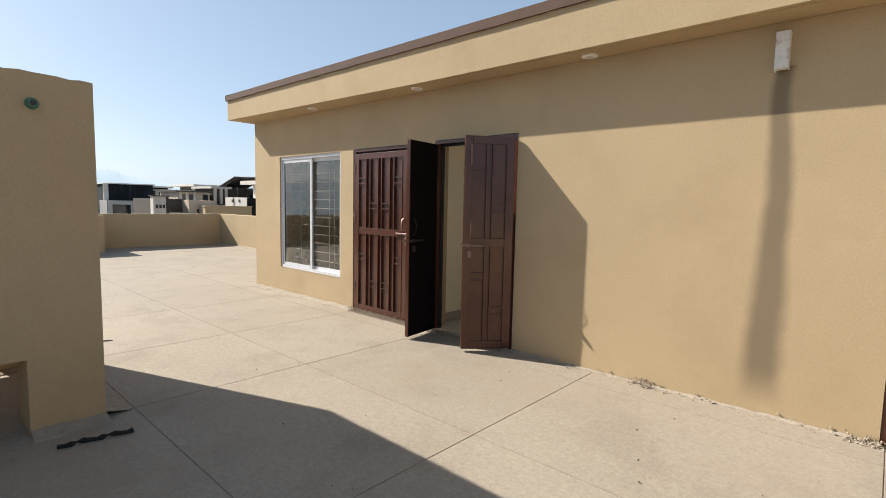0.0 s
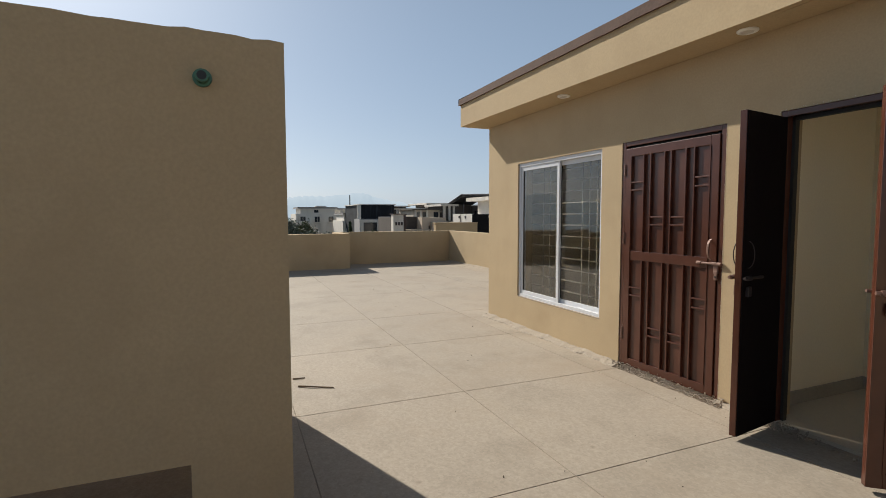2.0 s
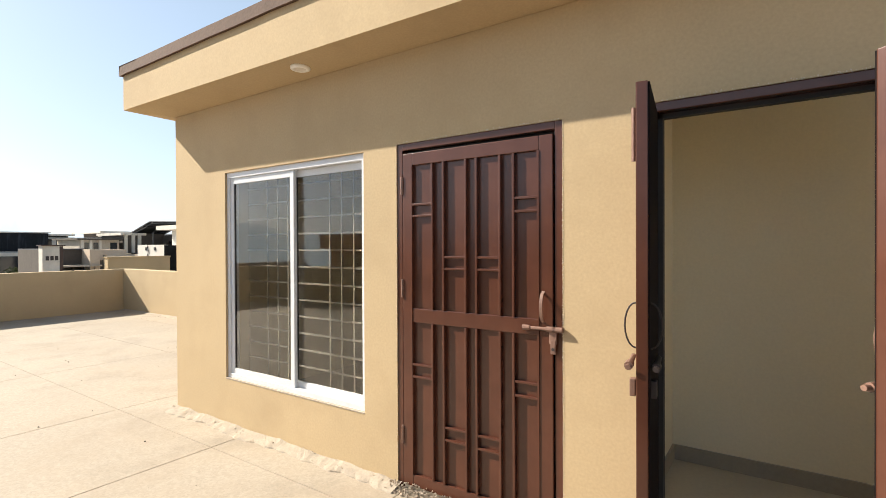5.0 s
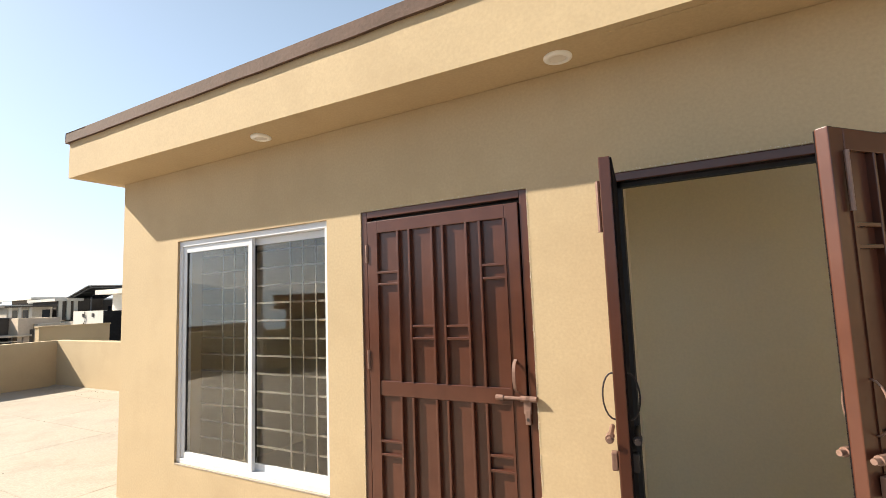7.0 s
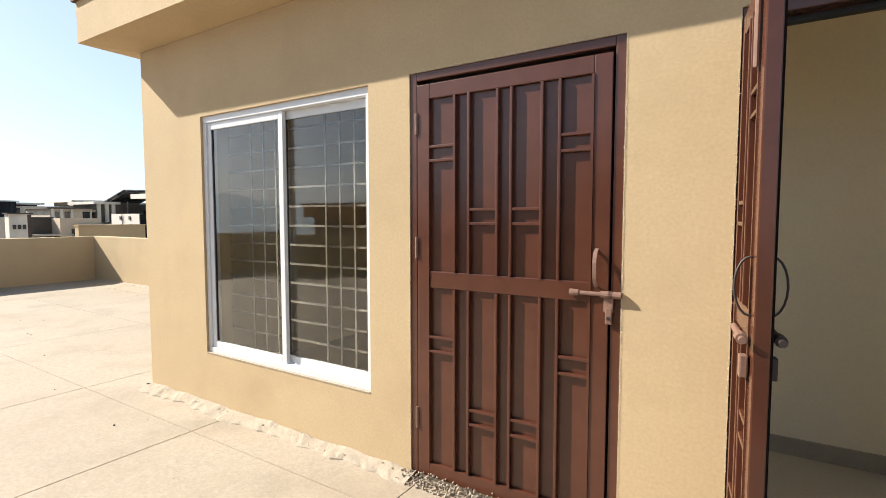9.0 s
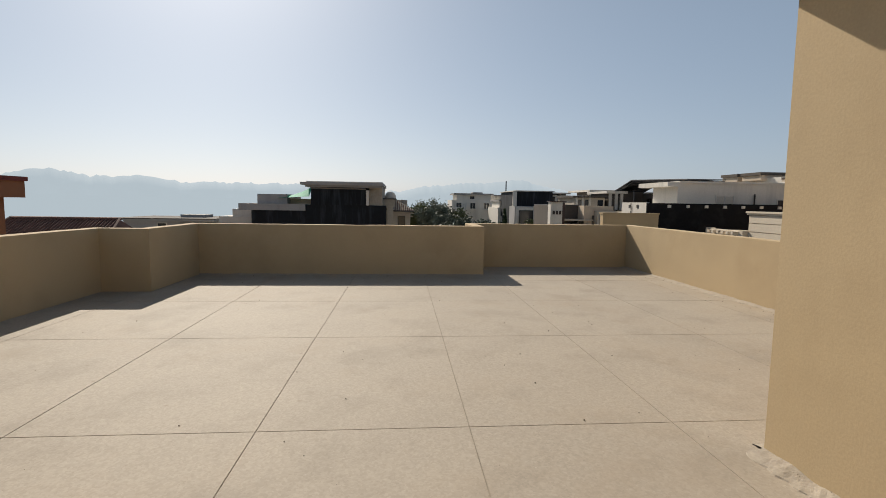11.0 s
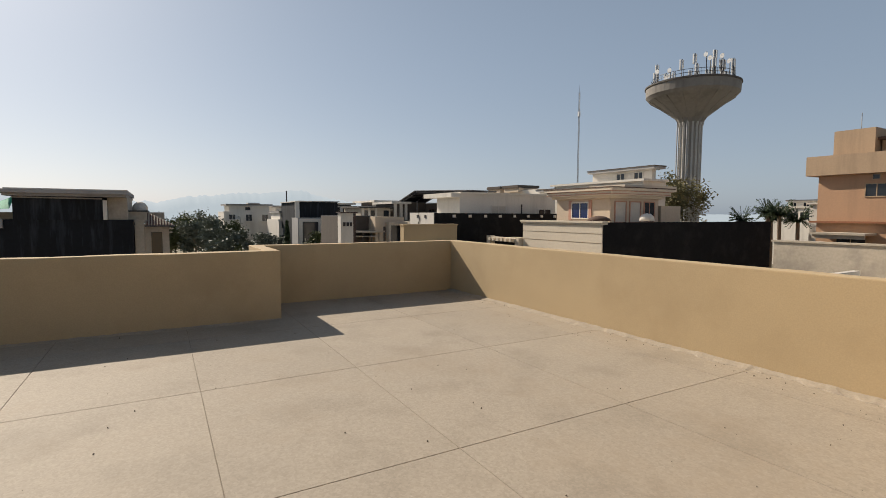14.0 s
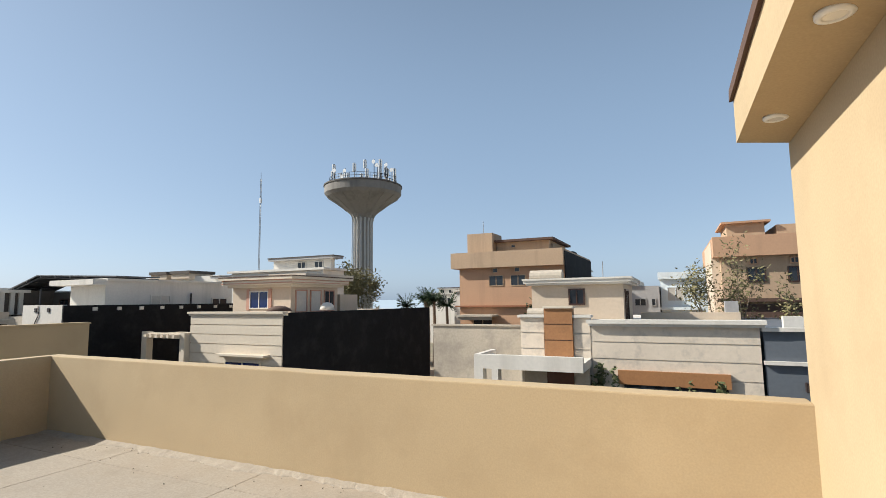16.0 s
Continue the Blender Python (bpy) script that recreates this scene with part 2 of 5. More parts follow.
GROUND = material("dusty_ground", (0.25, 0.21, 0.15), 0.95, 0.3, 0.02, 0.8, 0.2, stain=(0.09, 0.11, 0.05), stain_amount=0.8, stain_scale=0.03)
ASPHALT = material("asphalt", (0.06, 0.058, 0.055), 0.9, 0.2, 0.5, 30, 0.2)
CREAM = material("cream_house_paint", (0.53, 0.43, 0.325), 0.85, 0.08, 0.4, 8, 0.05, stain=(0.45, 0.36, 0.26), stain_amount=0.4, stain_scale=0.9, streak=True)
CREAM_TRIM = material("pale_cream_trim", (0.60, 0.52, 0.41), 0.8, 0.06, 0.5, 8, 0.05)
ROSE_TRIM = material("dusty_rose_trim", (0.46, 0.25, 0.18), 0.8, 0.1, 0.5, 8, 0.05)
WHITEWASH = material("weathered_white_paint", (0.64, 0.60, 0.535), 0.85, 0.08, 0.4, 8, 0.05, stain=(0.42, 0.39, 0.34), stain_amount=0.55, stain_scale=0.8, streak=True)
PEELING = material("peeling_white_paint", (0.64, 0.55, 0.44), 0.85, 0.08, 0.4, 8, 0.1, stain=(0.30, 0.27, 0.24), stain_amount=0.55, stain_scale=2.2)
BLACKWALL = material("black_bitumen_wall", (0.008, 0.008, 0.009), 0.85, 0.4, 0.6, 6, 0.15, spec=0.2, stain=(0.03, 0.029, 0.028), stain_amount=0.6, stain_scale=0.9)
ORANGE = material("faded_orange_paint", (0.46, 0.275, 0.165), 0.85, 0.08, 0.3, 8, 0.05, stain=(0.33, 0.20, 0.125), stain_amount=0.6, stain_scale=0.8, streak=True)
ORANGE_PALE = material("pale_orange_paint", (0.44, 0.31, 0.20), 0.85, 0.08, 0.3, 8, 0.05, stain=(0.27, 0.19, 0.125), stain_amount=0.6, stain_scale=0.9, streak=True)
TERRACOTTA = material("terracotta_paint", (0.27, 0.112, 0.055), 0.85, 0.08, 0.5, 8, 0.05, stain=(0.25, 0.11, 0.055), stain_amount=0.5, stain_scale=0.8, streak=True)
MAROON = material("maroon_fascia", (0.17, 0.03, 0.022), 0.7, 0.1, 0.5, 8, 0.05)
WOODCLAD = material("orange_stone_cladding", (0.32, 0.15, 0.058), 0.7, 0.15, 0.8, 14, 0.1, stain=(0.24, 0.11, 0.045), stain_amount=0.5, stain_scale=2.2)
GREYWALL = material("grey_cement_render", (0.46, 0.40, 0.32), 0.95, 0.15, 0.5, 8, 0.1, stain=(0.24, 0.21, 0.18), stain_amount=0.7, stain_scale=0.6)
GREYHOUSE = material("grey_house_paint", (0.34, 0.33, 0.32), 0.85, 0.1, 0.4, 8, 0.05, stain=(0.2, 0.19, 0.18), stain_amount=0.5, stain_scale=0.7, streak=True)
SLATE = material("slate_blue_paint", (0.11, 0.125, 0.145), 0.8, 0.1, 0.5, 8, 0.05)
BLUEWHITE = material("blue_white_paint", (0.66, 0.72, 0.74), 0.85, 0.08, 0.4, 8, 0.05, stain=(0.42, 0.42, 0.4), stain_amount=0.5, stain_scale=0.8, streak=True)
DARKSTONE = material("dark_stone_cladding", (0.007, 0.009, 0.012), 0.7, 0.4, 0.7, 5, 0.15, spec=0.25, stain=(0.05, 0.06, 0.072), stain_amount=0.8, stain_scale=2.4, streak=True)
CONCRETE = material("weathered_concrete", (0.215, 0.20, 0.18), 0.9, 0.12, 0.15, 2, 0.1, stain=(0.11, 0.10, 0.09), stain_amount=0.7, stain_scale=0.3, streak=True)
CONCRETE_PALE = material("pale_concrete_ribs", (0.42, 0.41, 0.39), 0.9, 0.12, 0.2, 2, 0.1)
CONCRETE_DARK = material("dark_concrete_rim", (0.10, 0.092, 0.085), 0.9, 0.2, 0.5, 3, 0.1)
# dark roof edges, and walls with their shade put into the colour
UMBER = material("umber_edges_and_shade", (0.085, 0.07, 0.058), 0.9, 0.2, 0.4, 6, 0.1, stain=(0.05, 0.042, 0.036), stain_amount=0.6, stain_scale=0.7, streak=True)
DARKGLASS = material("dark_window_pane", (0.02, 0.024, 0.03), 0.12, 0.1, 1, 8, 0)
BLUEGLASS = material("blue_curtained_pane", (0.02, 0.032, 0.10), 0.2, 0.2, 1, 8, 0)
PALEGLASS = material("pale_curtained_pane", (0.50, 0.46, 0.40), 0.3, 0.1, 1, 8, 0)
STEEL = material("galvanised_steel", (0.30, 0.30, 0.30), 0.5, 0.15, 2, 20, 0.05, metal=0.5)
STEEL_DARK = material("dark_steel_truss", (0.06, 0.06, 0.065), 0.6, 0.15, 2, 20, 0.05)
ANTENNA = material("pale_antenna_shell", (0.62, 0.63, 0.63), 0.5, 0.1, 1, 8, 0)
TILE_RED = material("brown_roof_tile", (0.15, 0.075, 0.055), 0.8, 0.2, 1, 10, 0.1, per_object=0.15)
GREEN_NET = material("green_shade_cloth", (0.03, 0.36, 0.22), 0.8, 0.15, 1, 10, 0.05)
BARK = material("tree_bark", (0.16, 0.12, 0.085), 0.95, 0.2, 3, 30, 0.3)
LEAF = material("olive_leaves", (0.085, 0.10, 0.035), 0.7, 0.35, 0.8, 6, 0)
LEAF_DRY = material("dry_leaves", (0.17, 0.15, 0.065), 0.8, 0.35, 0.8, 6, 0)
# distance haze is put into this pale bluish leaf colour
LEAF_HAZED = material("haze_paled_leaves", (0.14, 0.16, 0.125), 0.75, 0.3, 0.5, 6, 0)
LEAF_DARK = material("dark_green_leaves", (0.04, 0.07, 0.028), 0.7, 0.35, 0.5, 6, 0)
LEAF_PALE = material("pale_blossom_leaves", (0.38, 0.37, 0.30), 0.8, 0.3, 0.8, 6, 0)
# haze painted as a flat glow, in place of lit hillsides
HILL_HAZE = glow_material("far_haze_glow", (0.42, 0.505, 0.565), 1.0)


# ---- builders ----
ORIGIN = {}


def thing(name, at, label, category, group="", kind="", turn=0):
    e = new(name)
    e.empty_display_size = 0.1
    e.matrix_basis = pose(*at, 0, 0, turn)
    ORIGIN[e.name] = Vector(at)
    return tagged(e, label, category, group, kind)


def mesh_of(name, bm, mat, smooth=False):
    me = bpy.data.meshes.new(name)
    bmesh.ops.recalc_face_normals(bm, faces=bm.faces)
    if smooth:
        for f in bm.faces:
            f.smooth = True
    bm.to_mesh(me)
    bm.free()
    me.materials.append(mat)
    return me


def part(name, bm, mat, parent, label="", local=False, smooth=False):
    """One mesh under a thing or a part. World places, or the parent's own places if local."""
    o = ORIGIN.get(parent.name, Vector())
    if not local:
        bmesh.ops.translate(bm, verts=bm.verts, vec=-o)
    ob = new(name, mesh_of(name, bm, mat, smooth))
    ob.parent = parent
    ORIGIN[ob.name] = o
    return tagged(ob, label)


def single(name, bm, mat, label="", category="", group="", kind="", smooth=False):
    ob = new(name, mesh_of(name, bm, mat, smooth))
    ORIGIN[ob.name] = Vector()
    return tagged(ob, label, category, group, kind)


def add_box(bm, x0, y0, z0, x1, y1, z1, bevel=0.0):
    g = bmesh.ops.create_cube(bm, size=1, matrix=Matrix.Translation(((x0 + x1) / 2, (y0 + y1) / 2, (z0 + z1) / 2))
                              @ Matrix.Diagonal((abs(x1 - x0), abs(y1 - y0), abs(z1 - z0), 1)))
    if bevel:
        es = list({e for v in g["verts"] for e in v.link_edges})
        bmesh.ops.bevel(bm, geom=es, offset=bevel, segments=2, affect='EDGES', profile=0.6)
    return bm


def box(x0, y0, z0, x1, y1, z1, bevel=0.0):
    return add_box(bmesh.new(), x0, y0, z0, x1, y1, z1, bevel)


def boxes(*rows, bevel=0.0):
    bm = bmesh.new()
    for r in rows:
        add_box(bm, *r, bevel=bevel)
    return bm


def add_tube(bm, points, radii, sides=8):
    """A tube along points; radii a number or one for each point."""
    pts = [Vector(p) for p in points]
    if not isinstance(radii, (list, tuple)):
        radii = [radii] * len(pts)
    rings = []
    for i, p in enumerate(pts):
        d = (pts[min(i + 1, len(pts) - 1)] - pts[max(i - 1, 0)]).normalized()
        a = d.orthogonal().normalized() if i == 0 else (rings_a - d * rings_a.dot(d)).normalized()
        rings_a = a
        b = d.cross(a)
        rings.append([bm.verts.new(p + radii[i] * (a * math.cos(2 * math.pi * k / sides) + b * math.sin(2 * math.pi * k / sides))) for k in range(sides)])
    for r0, r1 in zip(rings, rings[1:]):
        for k in range(sides):
            bm.faces.new((r0[k], r0[(k + 1) % sides], r1[(k + 1) % sides], r1[k]))
    bm.faces.new(rings[0][::-1])
    bm.faces.new(rings[-1])
    return bm


def tube(points, radii, sides=8):
    return add_tube(bmesh.new(), points, radii, sides)


def lathe(profile, cx, cy, sides=48):
    bm = bmesh.new()
    rings = [[bm.verts.new((cx + r * math.cos(2 * math.pi * k / sides), cy + r * math.sin(2 * math.pi * k / sides), z)) for k in range(sides)] for r, z in profile]
    for r0, r1 in zip(rings, rings[1:]):
        for k in range(sides):
            bm.faces.new((r0[k], r0[(k + 1) % sides], r1[(k + 1) % sides], r1[k]))
    bm.faces.new(rings[0][::-1])
    bm.faces.new(rings[-1])
    return bm


def rough_strip(p0, p1, out, width, height, seed):
    """An uneven mortar fillet along a wall's foot, from p0 to p1; out points away from the wall."""
    rnd = random.Random(seed)
    a, b, o = Vector((*p0, 0)), Vector((*p1, 0)), Vector((*out, 0))
    n = max(6, int((b - a).length / 0.035))
    bm = bmesh.new()
    rows = []
    for i in range(n + 1):
        c = a.lerp(b, i / n)
        q = noise.noise((c.x * 2.1 + seed, c.y * 2.1, 0.3)) + 0.6 * noise.noise((c.x * 11 + seed, c.y * 11, 1.7))
        w, h = width * (1 + 0.5 * q), height * (1 + 0.45 * noise.noise((c.x * 7 + seed, c.y * 7, 5.2)))
        rows.append([bm.verts.new(c + o * d + Vector((0, 0, z))) for d, z in (
            (-0.01, -0.02), (-0.01, h), (0.22 * w, h * (0.75 + rnd.uniform(-.08, .08))), (0.55 * w, h * (0.5 + rnd.uniform(-.08, .08))), (0.85 * w, h * (0.18 + rnd.uniform(-.08, .1))), (w, -0.02))])
    for r0, r1 in zip(rows, rows[1:]):
        for k in range(len(r0) - 1):
            bm.faces.new((r0[k], r0[k + 1], r1[k + 1], r1[k]))
    return bm


def add_chip(bm, c, size, rnd):
    """A small angular stone."""
    m = Matrix.Translation(c) @ Euler([rnd.uniform(0, 6) for _ in range(3)]).to_matrix().to_4x4()
    vs = [m @ Vector((rnd.uniform(.6, 1) * sx * size, rnd.uniform(.5, 1) * sy * size, rnd.uniform(.4, .9) * sz * size))
          for sx, sy, sz in ((1, 0, 0), (-1, 0, 0), (0, 1, 0), (0, -1, 0), (0, 0, .8), (0, 0, -.8))]
    v = [bm.verts.new(x) for x in vs]
    for a, b, c2 in ((0, 2, 4), (2, 1, 4), (1, 3, 4), (3, 0, 4), (2, 0, 5), (1, 2, 5), (3, 1, 5), (0, 3, 5)):
        bm.faces.new((v[a], v[b], v[c2]))


# ---- the house on the roof terrace ----
H, EAVE_TOP, OVER = 2.69, 3.06, 0.308
HX, HY = 9.7, 3.12
OPENINGS = [(0.79, 2.37, 0.40, 2.11), (2.650, 3.722, 0.0, 2.125), (4.115, 5.215, 0.0, 2.135), (7.97, 9.02, 0.0, 2.12)]


def front_wall():
    bm = bmesh.new()
    x = 0.0
    for a, b, z0, z1 in OPENINGS:
        add_box(bm, x, 0, 0, a, 0.23, H)
        add_box(bm, a, 0, z1, b, 0.23, H)
        if z0 > 0:
            add_box(bm, a, 0, 0, b, 0.23, z0)
        x = b
    add_box(bm, x, 0, 0, HX, 0.23, H)
    bmesh.ops.remove_doubles(bm, verts=bm.verts, dist=1e-5)
    return bm


single("wall_front", front_wall(), OCHRE_STAINED, "ochre plastered house wall with a grey run-off stain", "wall", kind="structure")
single("wall_side", box(0, 0.23, 0, 0.23, HY, H), OCHRE, "sunlit ochre plastered side wall of the house", "wall", kind="structure")
single("wall_back", box(0.23, HY - 0.23, 0, HX, HY, H), OCHRE, "ochre plastered back wall of the house", "wall", kind="structure")
single("wall_end", box(HX - 0.23, 0.23, 0, HX, HY - 0.23, H), OCHRE, "ochre plastered end wall of the house", "wall", kind="structure")


def soffit(x, y):
    """The underside of the eaves: it rises a little from the wall to the lip, most at the house corner."""
    lift = 0.045 * max(0.0, min(1.0, 1 - x / 4.2))
    return H + 0.002 + lift * min(1.0, max(0.0, -y / OVER, -x / OVER))


def eave_slab():
    a, b, c, d = 5.25, 9.4, 0.28, 1.27      # made-up roof opening, out of view, to brighten the room
    y1 = HY - 0.02
    bm = boxes((0, 0, H + 0.002, a, y1, EAVE_TOP), (b, 0, H + 0.002, HX, y1, EAVE_TOP), (a, 0, H + 0.002, b, c, EAVE_TOP), (a, d, H + 0.002, b, y1, EAVE_TOP),
               (HX, -OVER, H + 0.002, HX + OVER, y1, EAVE_TOP))

    def overhang(stations):
        rows = [[bm.verts.new((*q, z)) for q, z in ((p, soffit(*p)), (e, soffit(*e)), (e, EAVE_TOP), (p, EAVE_TOP))] for p, e in stations]
        for r0, r1 in zip(rows, rows[1:]):
            for k in range(4):
                bm.faces.new((r0[k], r0[(k + 1) % 4], r1[(k + 1) % 4], r1[k]))
        bm.faces.new(rows[0])
        bm.faces.new(rows[-1][::-1])

    overhang([((x, 0), (x, -OVER)) for x in (0, 0.5, 1, 1.5, 2, 2.5, 3, 3.5, 4.2, HX)])
    overhang([((0, 0), (-OVER, 0)), ((0, y1), (-OVER, y1))])
    overhang([((0, 0), (-OVER, 0)), ((0, -OVER), (-OVER, -OVER))])
    # drip groove lip near the outer edge
    add_box(bm, 4.2, -OVER + 0.05, H - 0.002, HX, -OVER + 0.056, H + 0.004)
    return bm


single("roof_slab", eave_slab(), OCHRE, "ochre plastered roof slab with deep overhanging eaves", "roof", kind="structure")
rnd = random.Random(4)


def coping_strip():
    bm = bmesh.new()

    def run(p0, p1, out):
        n = int((Vector(p1) - Vector(p0)).length / 0.12)
        rows = []
        for i in range(n + 1):
            c = Vector((*p0, 0)).lerp(Vector((*p1, 0)), i / n)
            o = Vector((*out, 0))
            drop = 0.005 * noise.noise((c.x * 3, c.y * 3, 2))
            rows.append([bm.verts.new(c + o * d + Vector((0, 0, z))) for d, z in ((-0.3, EAVE_TOP + 0.07), (0.022, EAVE_TOP + 0.075 + drop * .3), (0.026, EAVE_TOP - 0.015 + drop), (-0.004, EAVE_TOP - 0.012 + drop))])
        for r0, r1 in zip(rows, rows[1:]):
            for k in range(3):
                bm.faces.new((r0[k], r0[k + 1], r1[k + 1], r1[k]))

    run((-OVER - 0.026, -OVER), (HX + OVER, -OVER), (0, -1))
    run((-OVER, -OVER - 0.026), (-OVER, HY), (-1, 0))
    add_box(bm, -OVER + 0.2, -OVER + 0.2, EAVE_TOP, 5.25, HY, EAVE_TOP + 0.06)
    add_box(bm, 9.4, -OVER + 0.2, EAVE_TOP, HX + OVER, HY, EAVE_TOP + 0.06)
    return bm


single("roof_coping", coping_strip(), COPING, "worn brown waterproofing strip along the roof edge", "roof edge", kind="structure")

# rooms behind the openings
single("room_partition", box(3.87, 0.23, 0, 4.0, HY - 0.23, H), ROOM, "cream painted partition wall", "wall", kind="structure")
single("room_back_wall", box(4.0, 1.33, 0, HX - 0.23, 1.46, H), ROOM, "cream painted room wall behind the open door", "wall", kind="structure")
single("room_lining", boxes((0.23, 0.231, 0.03, 0.24, HY - 0.24, H), (0.24, HY - 0.245, 0.03, 3.87, HY - 0.235, H)), ROOM, "cream painted lining of the room", "wall", kind="structure")
# unseen lining, added to bounce daylight onto the room's back wall
single("stair_room_lining", boxes((5.215, 0.231, 0.03, 7.97, 0.24, H - 0.032), (7.97, 0.231, 2.125, 9.02, 0.24, H - 0.032), (9.02, 0.231, 0.03, HX - 0.24, 0.24, H - 0.032), (HX - 0.24, 0.24, 0.03, HX - 0.231, 1.33, H - 0.032)), ROOM, "unseen cream lining added to bounce daylight", "wall", kind="structure")
single("room_floor", box(0.23, 0.02, 0.0, HX - 0.23, HY - 0.23, 0.025), ROOM_FLOOR, "dull grey tiled room floor", "floor", kind="structure")
# ceiling left open below the made-up roof opening
single("room_ceiling", boxes((0.23, 0.23, H - 0.03, 5.25, HY - 0.23, H - 0.002), (9.4, 0.23, H - 0.03, HX - 0.23, HY - 0.23, H - 0.002), (5.25, 0.23, H - 0.03, 9.4, 0.28, H - 0.002), (5.25, 1.27, H - 0.03, 9.4, HY - 0.23, H - 0.002)), ROOM, "plain pale room ceiling", "ceiling", kind="structure")
single("baseboard", boxes((4.0, 1.315, 0.025, HX - 0.23, 1.33, 0.125), (4.0, 0.23, 0.025, 4.015, 1.315, 0.125)), SKIRT, "grey tile skirting", "baseboard", kind="structure")


# ---- window ----
def sliding_window():
    x0, x1, z0, z1 = 0.79, 2.37, 0.40, 2.11
    w = thing("window_1", (x0, 0.03, z0), "white aluminium sliding window with tinted panes", "window", kind="structure")
    y0 = 0.018
    part("window_frame", boxes((x0, y0, z1 - 0.045, x1, y0 + 0.09, z1), (x0, y0, z0, x1, y0 + 0.09, z0 + 0.04),
                               (x0, y0, z0 + 0.04, x0 + 0.035, y0 + 0.09, z1 - 0.045), (x1 - 0.035, y0, z0 + 0.04, x1, y0 + 0.09, z1 - 0.045), bevel=0.003), WHITE_ALU, w)
    mid = 1.595
    for a, b, y in ((x0 + 0.035, mid + 0.035, y0 + 0.012), (mid - 0.03, x1 - 0.035, y0 + 0.048)):
        s = part("sash", boxes((a, y, z0 + 0.04, a + 0.042, y + 0.028, z1 - 0.045), (b - 0.042, y, z0 + 0.04, b, y + 0.028, z1 - 0.045),
                               (a + 0.042, y, z0 + 0.04, b - 0.042, y + 0.028, z0 + 0.085), (a + 0.042, y, z1 - 0.095, b - 0.042, y + 0.028, z1 - 0.045), bevel=0.003), WHITE_ALU, w)
        p = part("pane", box(a + 0.042, y + 0.011, z0 + 0.085, b - 0.042, y + 0.017, z1 - 0.095), GLASS, s, "grey tinted glass pane")
        p.visible_shadow = False
        part("seal", boxes((a + 0.040, y + 0.006, z0 + 0.093, a + 0.050, y + 0.022, z1 - 0.093), (b - 0.050, y + 0.006, z0 + 0.093, b - 0.040, y + 0.022, z1 - 0.093)), SEAL_SHADE, s, "black rubber seal")
    part("window_sill", boxes((x0 + 0.002, -0.003, z0 - 0.006, x1 - 0.002, 0.02, z0 + 0.004), bevel=0.002), PALE_CHIP, w, "chipped pale plaster sill")
    bm = bmesh.new()
    for i in range(13):
        z = 0.405 + 0.01 + i * 0.1305
        add_box(bm, x0 + 0.02, 0.205, z, x1 - 0.02, 0.212, z + 0.014)
    for x in (1.08, 1.215, 1.345, 1.828, 1.953, 2.076):
        add_box(bm, x, 0.198, z0 + 0.005, x + 0.012, 0.205, z1 - 0.005)
    g = part("security_grill", bm, GRILL, w, "pale painted iron security grill")


sliding_window()


# ---- steel doors ----
def leaf_parts(leaf, w, h, columns, mirrored=False):
    """A pressed steel door leaf in its own places: x along the leaf from the hinge, y out of its face (negative), z up."""
    border, rail, t = 0.075, 0.085, 0.04
    zm = 1.045
    part("panel", box(0.01, -t + 0.018, 0.01, w - 0.01, 0.0, h - 0.01), BROWN, leaf, local=True)
    part("leaf_frame", boxes((0, -t, 0, border, 0.002, h), (w - border, -t, 0, w, 0.002, h), (border, -t, h - border, w - border, 0.002, h),
                             (border, -t, 0, w - border, 0.002, border), (border, -t, zm - rail / 2, w - border, 0.002, zm + rail / 2), bevel=0.004), BROWN, leaf, local=True)
    f0, f1 = border, w - border
    if columns == 4:
        f0, f1 = 0.068, w - 0.079
        edges = [(f0, 0.223), (0.303, 0.455), (0.525, 0.672), (0.753, f1)]
    else:
        c = (f1 - f0) / (columns + 0.42 * (columns - 1))
        edges = [(f0 + i * 1.42 * c, f0 + i * 1.42 * c + c) for i in range(columns)]
    for lo, hi in ((border, zm - rail / 2), (zm + rail / 2, h - border)):
        for i, (a, b) in enumerate(edges):
            if i:
                part("bar", box(a - 0.007, -t - 0.006, lo, a + 0.007, -t + 0.022, hi, bevel=0.003), BROWN, leaf, local=True)
            if i < columns - 1:
                part("bar", box(b - 0.007, -t - 0.006, lo, b + 0.007, -t + 0.022, hi, bevel=0.003), BROWN, leaf, local=True)
            outer = i in (0, columns - 1) if columns > 2 else (i == (0 if mirrored else 1))
            for fr in ((0.275, 0.355) if outer else (0.64, 0.718)):
                z = hi - (hi - lo) * fr
                part("cross_bar", box(a + 0.004, -t - 0.004, z - 0.007, b - 0.004, -t + 0.022, z + 0.007, bevel=0.003), BROWN, leaf, local=True)
    part("inner_sheet", box(0.004, 0.0025, 0.004, w - 0.004, 0.008, h - 0.004), INNER, leaf, "inner sheet blackened for its shade", local=True)
    part("edge_trim", boxes((f0 - 0.006, -t - 0.005, border, f0 + 0.006, -t + 0.02, h - border), (f1 - 0.006, -t - 0.005, border, f1 + 0.006, -t + 0.02, h - border)), BROWN, leaf, local=True)


